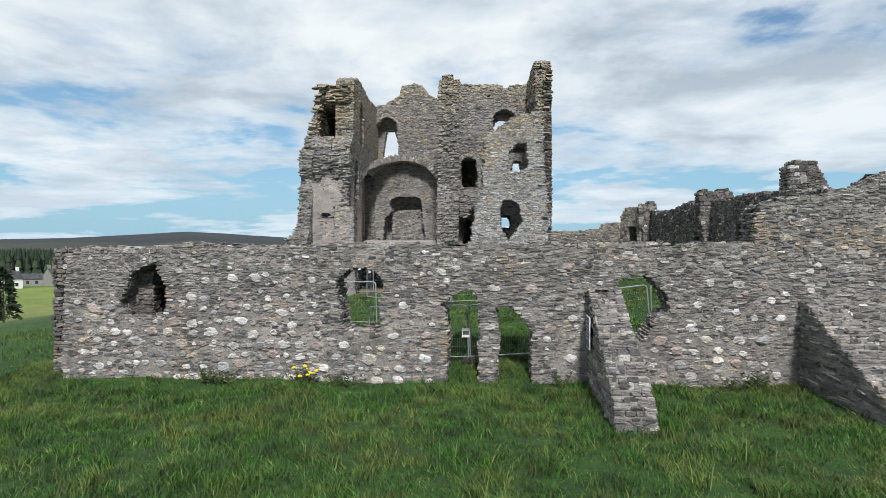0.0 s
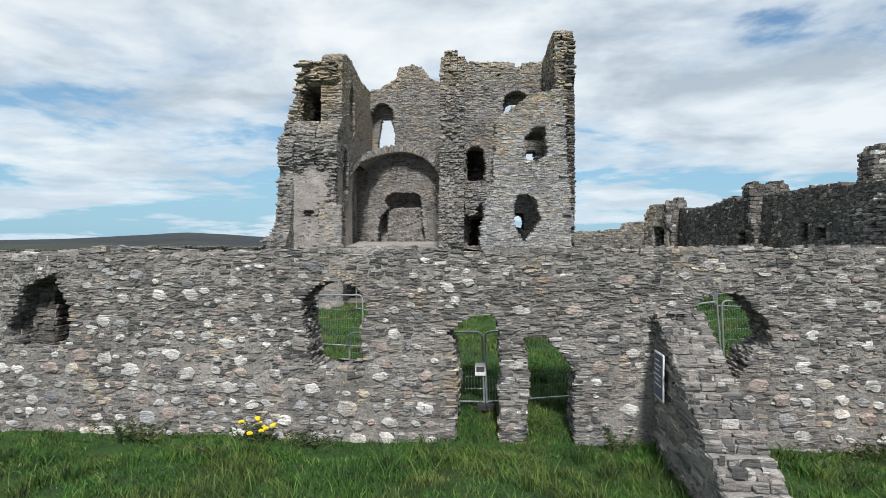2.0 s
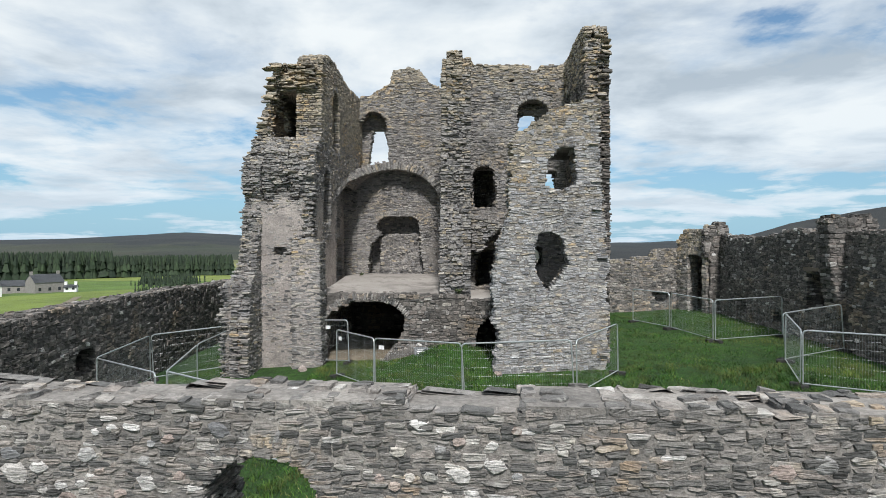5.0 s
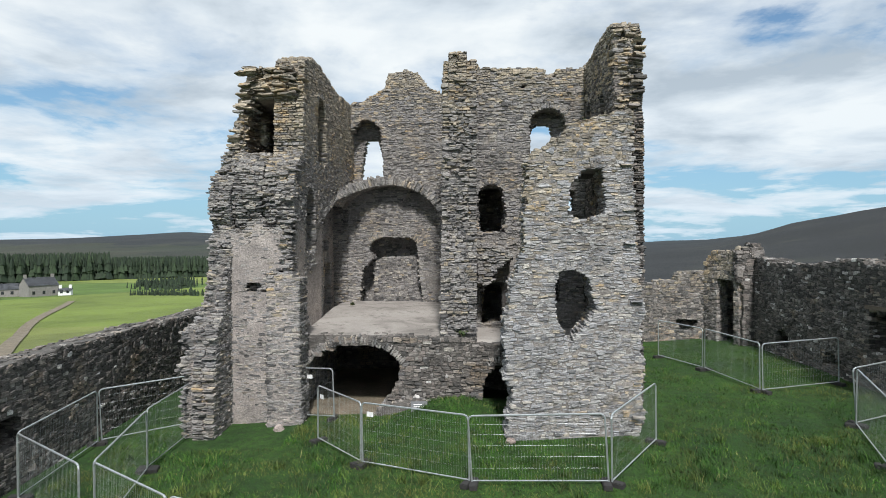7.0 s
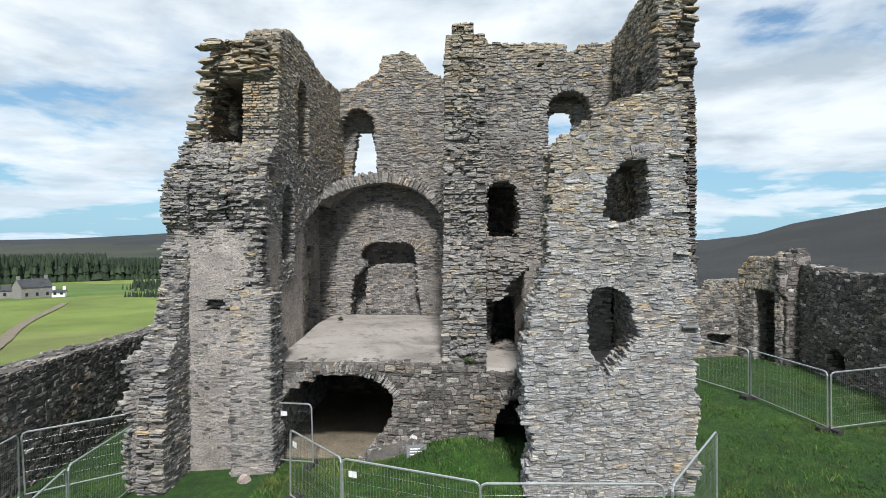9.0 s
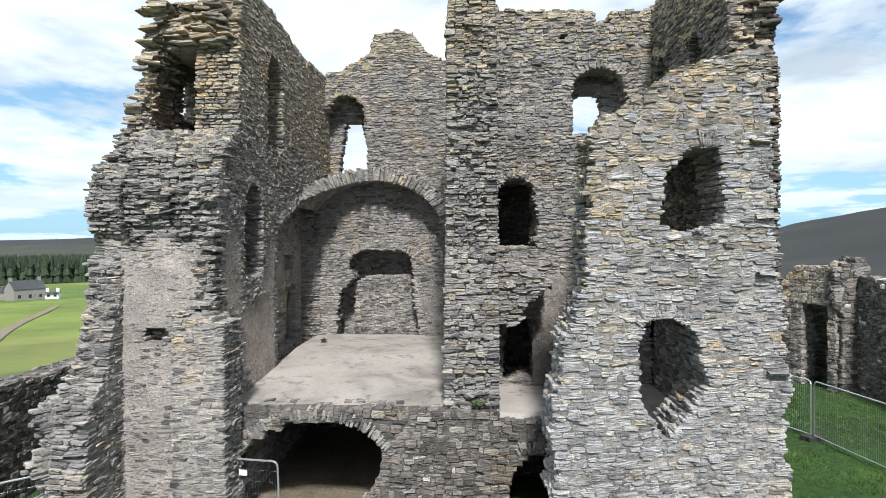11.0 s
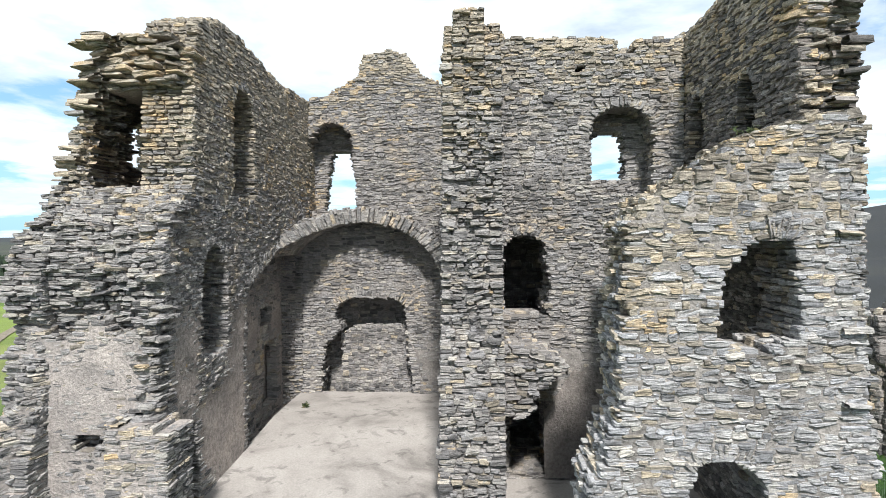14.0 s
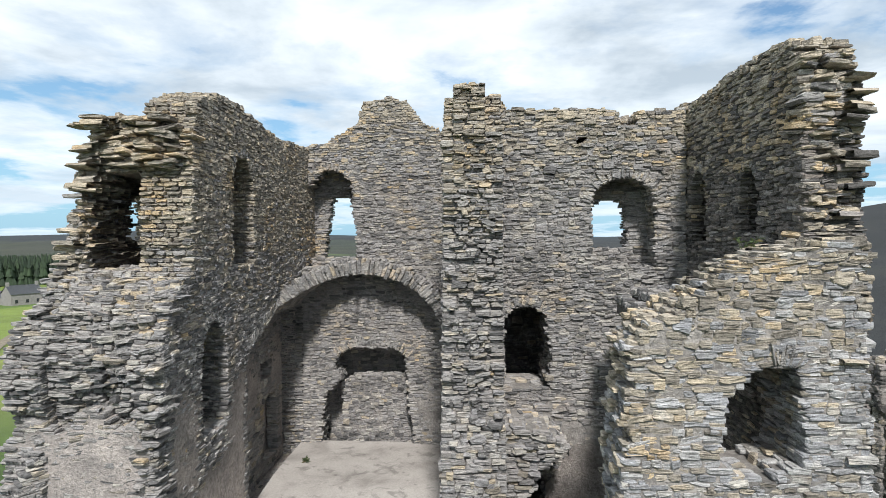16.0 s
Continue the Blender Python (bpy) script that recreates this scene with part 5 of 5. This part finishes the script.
# ---- grass ----
def build_grass():
    g = np.random.default_rng(11)
    zones = [(-17, 16, 7.5, 17.7, 130000, 0.20), (-16, 16, 17.3, 19.9, 34000, 0.22), (-24, 22, -1.0, 7.5, 26000, 0.18), (-24, -17, 7.5, 18, 12000, 0.18), (16, 24, 7.5, 18, 14000, 0.18), (-13.2, 13.5, 19.6, 33.5, 105000, 0.15), (5.2, 13.8, 33.5, 47.5, 20000, 0.15), (-13.3, -11.2, 33.5, 40, 3000, 0.15), (-7.5, 0.5, 33.0, 35.9, 8000, 0.16), (-26, -14.6, 10, 30, 20000, 0.2)]
    px, hs = [], []
    for x0, x1, y0, y1, n, tall in zones:
        x, y = g.uniform(x0, x1, n), y0 + (y1 - y0) * g.uniform(0, 1, n)
        clump = np.sin(x * 1.3 + 2 * np.sin(y * 0.7)) * np.sin(y * 1.7 + np.sin(x * 0.9)) + 0.7 * np.sin(x * 3.9 + y * 2.0) * np.sin(y * 4.3 - x)
        px.append(np.stack([x, y], 1))
        hs.append(tall * np.clip(0.65 + 0.35 * clump, 0.2, 1.4) * g.uniform(0.6, 1.3, n))
    for x0, x1, y0, y1, clumps, tall in ((-16, 15, 8.5, 17.7, 420, 0.36), (-12.5, 13, 20.5, 32.5, 260, 0.26)):
        cx, cy = g.uniform(x0, x1, clumps), g.uniform(y0, y1, clumps)
        n = 46
        x = np.repeat(cx, n) + g.normal(0, 0.13, clumps * n)
        y = np.repeat(cy, n) + g.normal(0, 0.13, clumps * n)
        px.append(np.stack([x, y], 1))
        hs.append(np.repeat(g.uniform(0.55, 1.25, clumps), n) * tall * g.uniform(0.6, 1.2, clumps * n))
    p, hgt = np.concatenate(px), np.concatenate(hs)
    inside = (p[:, 1] > 33.0) & (p[:, 0] > -11) & (p[:, 0] < 4.7) & ~((p[:, 0] > -7.3) & (p[:, 0] < 0) & (p[:, 1] < 35.9))
    p, hgt = p[~inside], hgt[~inside]
    n = len(p)
    a = g.uniform(0, 2 * math.pi, n)
    wide = g.uniform(0.006, 0.014, n)
    z = ground_z(p[:, 0], p[:, 1]) - 0.02
    side = np.stack([np.cos(a) * wide, np.sin(a) * wide, np.zeros(n)], 1)
    base = np.stack([p[:, 0], p[:, 1], z], 1)
    lean = g.normal(0, 0.6, (n, 2)) + np.array([-0.12, 0.05])
    mid = base + np.stack([lean[:, 0] * hgt * 0.35, lean[:, 1] * hgt * 0.35, hgt * 0.6], 1)
    tip = base + np.stack([lean[:, 0] * hgt, lean[:, 1] * hgt, hgt * 0.95], 1)
    verts = np.stack([base - side, base + side, mid + side * 0.7, mid - side * 0.7, tip], 1).reshape(-1, 3)
    idx = np.arange(n)[:, None] * 5
    loops = np.concatenate([idx + np.array([[0, 1, 2, 3]]), idx + np.array([[3, 2, 4]])], 1).reshape(-1)
    me = bpy.data.meshes.new("grass")
    me.vertices.add(n * 5)
    me.vertices.foreach_set("co", verts.reshape(-1))
    me.loops.add(len(loops))
    me.loops.foreach_set("vertex_index", loops)
    me.polygons.add(n * 2)
    start = (np.arange(n)[:, None] * 7 + np.array([[0, 4]])).reshape(-1)
    me.polygons.foreach_set("loop_start", start)
    me.materials.append(BLADE)
    me.update(calc_edges=True)
    me.validate()
    tagged(new("grass", me), "long green grass with dry stalks", "grass", kind="stuff")


build_grass()


# ---- weeds, ragwort, wall-top tufts ----
def leaf_bm(bm, at, way, size, width):
    way = Vector(way).normalized()
    side = way.cross(Vector((rng.normal(), rng.normal(), 0.3))).normalized() * width
    at = Vector(at)
    v = [bm.verts.new(q) for q in (at, at + way * size * 0.5 + side, at + way * size + Vector((0, 0, -size * 0.2)), at + way * size * 0.5 - side)]
    bm.faces.new(v)


def weed(x, y, z, high, spread, count, flowers=0, name="weed", label="dark leafy weed clump at the wall foot"):
    root = new(name)
    tagged(root, label, "plant")
    bm = bmesh.new()
    stems = bmesh.new()
    tops = []
    for _ in range(max(4, count // 14)):
        tip = Vector((rng.normal(0, spread), rng.normal(0, spread * 0.5), high * rng.uniform(0.5, 1.0)))
        tube_bm((tip.x * 0.2, tip.y * 0.2, -0.05), tip, 0.008, 4, stems, 0.003)
        tops.append(tip)
        for _ in range(14):
            t = rng.uniform(0.15, 1.0)
            leaf_bm(bm, tip * t, (rng.normal(), rng.normal(), rng.uniform(-0.1, 0.9)), rng.uniform(0.06, 0.16), rng.uniform(0.012, 0.03))
    tagged(part("stalk", stems, WEED, root), kind="stuff")
    tagged(part("leaves", bm, WEED, root), kind="stuff")
    for i in range(flowers):
        t = tops[i % len(tops)] + Vector((rng.normal(0, 0.05), rng.normal(0, 0.03), rng.uniform(0.0, 0.1)))
        fb = bmesh.new()
        bmesh.ops.create_icosphere(fb, subdivisions=1, radius=rng.uniform(0.05, 0.085), matrix=Matrix.Translation(t) @ Matrix.Diagonal((1, 1, 0.5, 1)))
        part("flower", fb, YELLOW, root)
    root.matrix_world = pose(x, y, z)


for x, off, high, spread, count in ((-8.7, 0.25, 0.6, 0.42, 260), (-8.1, 0.25, 0.45, 0.4, 200), (-5.6, 0.25, 0.5, 0.3, 170), (-4.1, 0.35, 0.5, 0.35, 190), (2.7, 0.3, 0.6, 0.25, 140), (8.5, 0.3, 0.55, 0.4, 220), (-6.3, 1.2, 0.6, 0.12, 40), (7.6, 0.4, 0.4, 0.3, 100)):
    y = 18.22 - 0.047 * x - off
    weed(x, y, float(ground_z(x, y)), high, spread, count)
weed(-5.25, 18.15, float(ground_z(-5.25, 18.1)), 0.55, 0.16, 70, 12, "ragwort", "yellow flowering ragwort at the wall foot")
weed(-8.9, 38.0, 14.95, 0.22, 0.18, 60, 0, "wall_top_tuft", "dry grass tuft on the broken wall head")
weed(2.9, 34.3, 11.75, 0.3, 0.15, 60, 0, "wall_top_tuft", "green tuft on the broken wall head")
weed(-1.4, 36.25, 4.35, 0.25, 0.1, 50, 0, "floor_tuft", "small green tuft at the floor's edge")
weed(-7.0, 43.2, 4.72, 0.18, 0.2, 60, 0, "floor_tuft", "green tuft in the corner of the hall floor")


# ---- trees ----
def conifer(x, y, z, high, name="spruce_tree"):
    root = new(name)
    tagged(root, "dark young spruce tree on the slope", "tree")
    part("trunk", tube_bm((0, 0, -0.3), (0, 0, high), 0.11, 8, None, 0.015), BARK, root)
    bm = bmesh.new()
    for i in range(900):
        t = rng.random() ** 0.75
        reach = high * 0.36 * (1 - t) * rng.uniform(0.25, 1.0) + 0.08
        a = rng.uniform(0, 2 * math.pi)
        zc = high * (0.06 + 0.94 * t)
        leaf_bm(bm, (math.cos(a) * reach * 0.6, math.sin(a) * reach * 0.6, zc), (math.cos(a), math.sin(a), rng.uniform(-0.35, 0.25)), rng.uniform(0.35, 0.75), 0.13)
    tagged(part("crown", bm, CONIFER, root), kind="stuff")
    root.matrix_world = pose(x, y, z)


for x, y, high in ((-46.5, 55, 5.6), (-49.5, 57, 4.4)):
    conifer(x, y, float(ground_z(x, y)), high)


def plantation():
    verts, faces = [], []
    def cone_tree(x, y, z, high):
        r0 = high * 0.16
        for k, (zz, rr) in enumerate(((0.08, 1.0), (0.36, 0.78), (0.62, 0.5))):
            n = len(verts)
            for i in range(6):
                a = i * math.pi / 3 + rng.uniform(-0.4, 0.4)
                q = r0 * rr * rng.uniform(0.7, 1.25)
                verts.append((x + math.cos(a) * q, y + math.sin(a) * q, z + high * (zz + rng.uniform(-0.05, 0.05))))
            verts.append((x, y, z + high * min(1.0, zz + 0.45)))
            faces.extend((n + i, n + (i + 1) % 6, n + 6) for i in range(6))
    for _ in range(2600):
        az = radians(rng.uniform(-47, -23.2))
        d = rng.uniform(455, 560)
        x, y = math.sin(az) * d, 14 + math.cos(az) * d
        cone_tree(x, y, float(ground_z(x, y)) - 1, rng.uniform(14, 19) * (1.1 if az < radians(-33) else 0.9))
    for _ in range(260):
        az = radians(rng.uniform(-30.5, -26.5)) + rng.normal(0, 0.01)
        d = 330 + rng.normal(0, 18)
        x, y = math.sin(az) * d, 14 + math.cos(az) * d
        cone_tree(x, y, float(ground_z(x, y)) - 0.5, rng.uniform(3, 6))
    for _ in range(200):
        t = rng.random()
        az, d = radians(-31.5 + 8.0 * t), 262 - 32 * t + rng.normal(0, 1.5)
        x, y = math.sin(az) * d, 14 + math.cos(az) * d
        cone_tree(x, y, float(ground_z(x, y)) - 0.4, rng.uniform(1.8, 3.2))
    tagged(new("plantation", mesh_of("plantation", verts, faces, CONIFER)), "dark conifer plantation and hedges below the far hills", "woodland", kind="stuff")


plantation()


# ---- farm ----
def farmhouse(x, y, turn, length, depth, eaves, ridge, wall_mat, name, label, windows):
    root = new(name)
    tagged(root, label, "house")
    bm = bmesh.new()
    h, d = length / 2, depth / 2
    a = [bm.verts.new(q) for q in ((-h, -d, -1), (h, -d, -1), (h, d, -1), (-h, d, -1), (-h, -d, eaves), (h, -d, eaves), (h, d, eaves), (-h, d, eaves), (-h, 0, ridge), (h, 0, ridge))]
    for f in ((0, 1, 5, 4), (2, 3, 7, 6), (1, 2, 6, 9, 5), (3, 0, 4, 8, 7)):
        bm.faces.new([a[i] for i in f])
    part("wall", bm, wall_mat, root)
    for s in (-1, 1):
        bm = bmesh.new()
        v = [bm.verts.new(q) for q in ((-h - 0.2, s * (d + 0.3), eaves - 0.2), (h + 0.2, s * (d + 0.3), eaves - 0.2), (h + 0.2, 0, ridge + 0.1), (-h - 0.2, 0, ridge + 0.1))]
        bm.faces.new(v)
        bmesh.ops.solidify(bm, geom=bm.faces[:], thickness=0.2)
        part("roof", bm, SLATE, root)
    for s in (-1, 1):
        part("chimney", box_bm(s * (h - 0.5) - 0.5, s * (h - 0.5) + 0.5, -0.4, 0.4, ridge - 0.8, ridge + 1.3), wall_mat, root)
    for i in range(windows):
        cx = -h + length * (i + 0.5) / windows
        part("window", box_bm(cx - 0.5, cx + 0.5, -d - 0.06, -d + 0.05, 1.0, 2.3), GLASS, root)
    root.matrix_world = pose(x, y, float(ground_z(x, y)), 0, 0, turn)


def track():
    """A worn dirt track that climbs from the fields towards the mound."""
    verts, faces = [], []
    for i in range(60):
        t = i / 59
        az, d = radians(-42.5 + 6.6 * t ** 0.8 + 0.25 * math.sin(t * 9)), 58 + 180 * t
        for o in (-1, 0, 1):
            x, y = math.sin(az) * d + o * 1.1 * math.cos(az), 14 + math.cos(az) * d - o * 1.1 * math.sin(az)
            verts.append((x, y, float(ground_z(x, y)) + 0.18))
        if i:
            n = i * 3
            faces += [(n - 3, n - 2, n + 1, n), (n - 2, n - 1, n + 2, n + 1)]
    tagged(new("track", mesh_of("track", verts, faces, DIRT)), "pale dirt track across the field", "path", kind="structure")


track()


def at_bearing(deg, d):
    return math.sin(radians(deg)) * d, 14 + math.cos(radians(deg)) * d


farmhouse(*at_bearing(-38.0, 288), 62, 11, 8, 4.6, 7.6, RENDER, "farmhouse", "grey stone farmhouse with slate roof and gable chimneys", 3)
farmhouse(*at_bearing(-36.2, 284), 25, 4.5, 3.5, 2.0, 3.0, WHITE, "cottage", "low white annexe beside the farmhouse", 2)
farmhouse(*at_bearing(-40.2, 296), 25, 16, 6, 3.2, 5.2, RENDER, "barn", "long low grey stone barn", 5)
farmhouse(*at_bearing(-41.9, 270), 60, 8, 7, 4.0, 7.0, WHITE, "farm_cottage", "white cottage with a dark roof", 2)
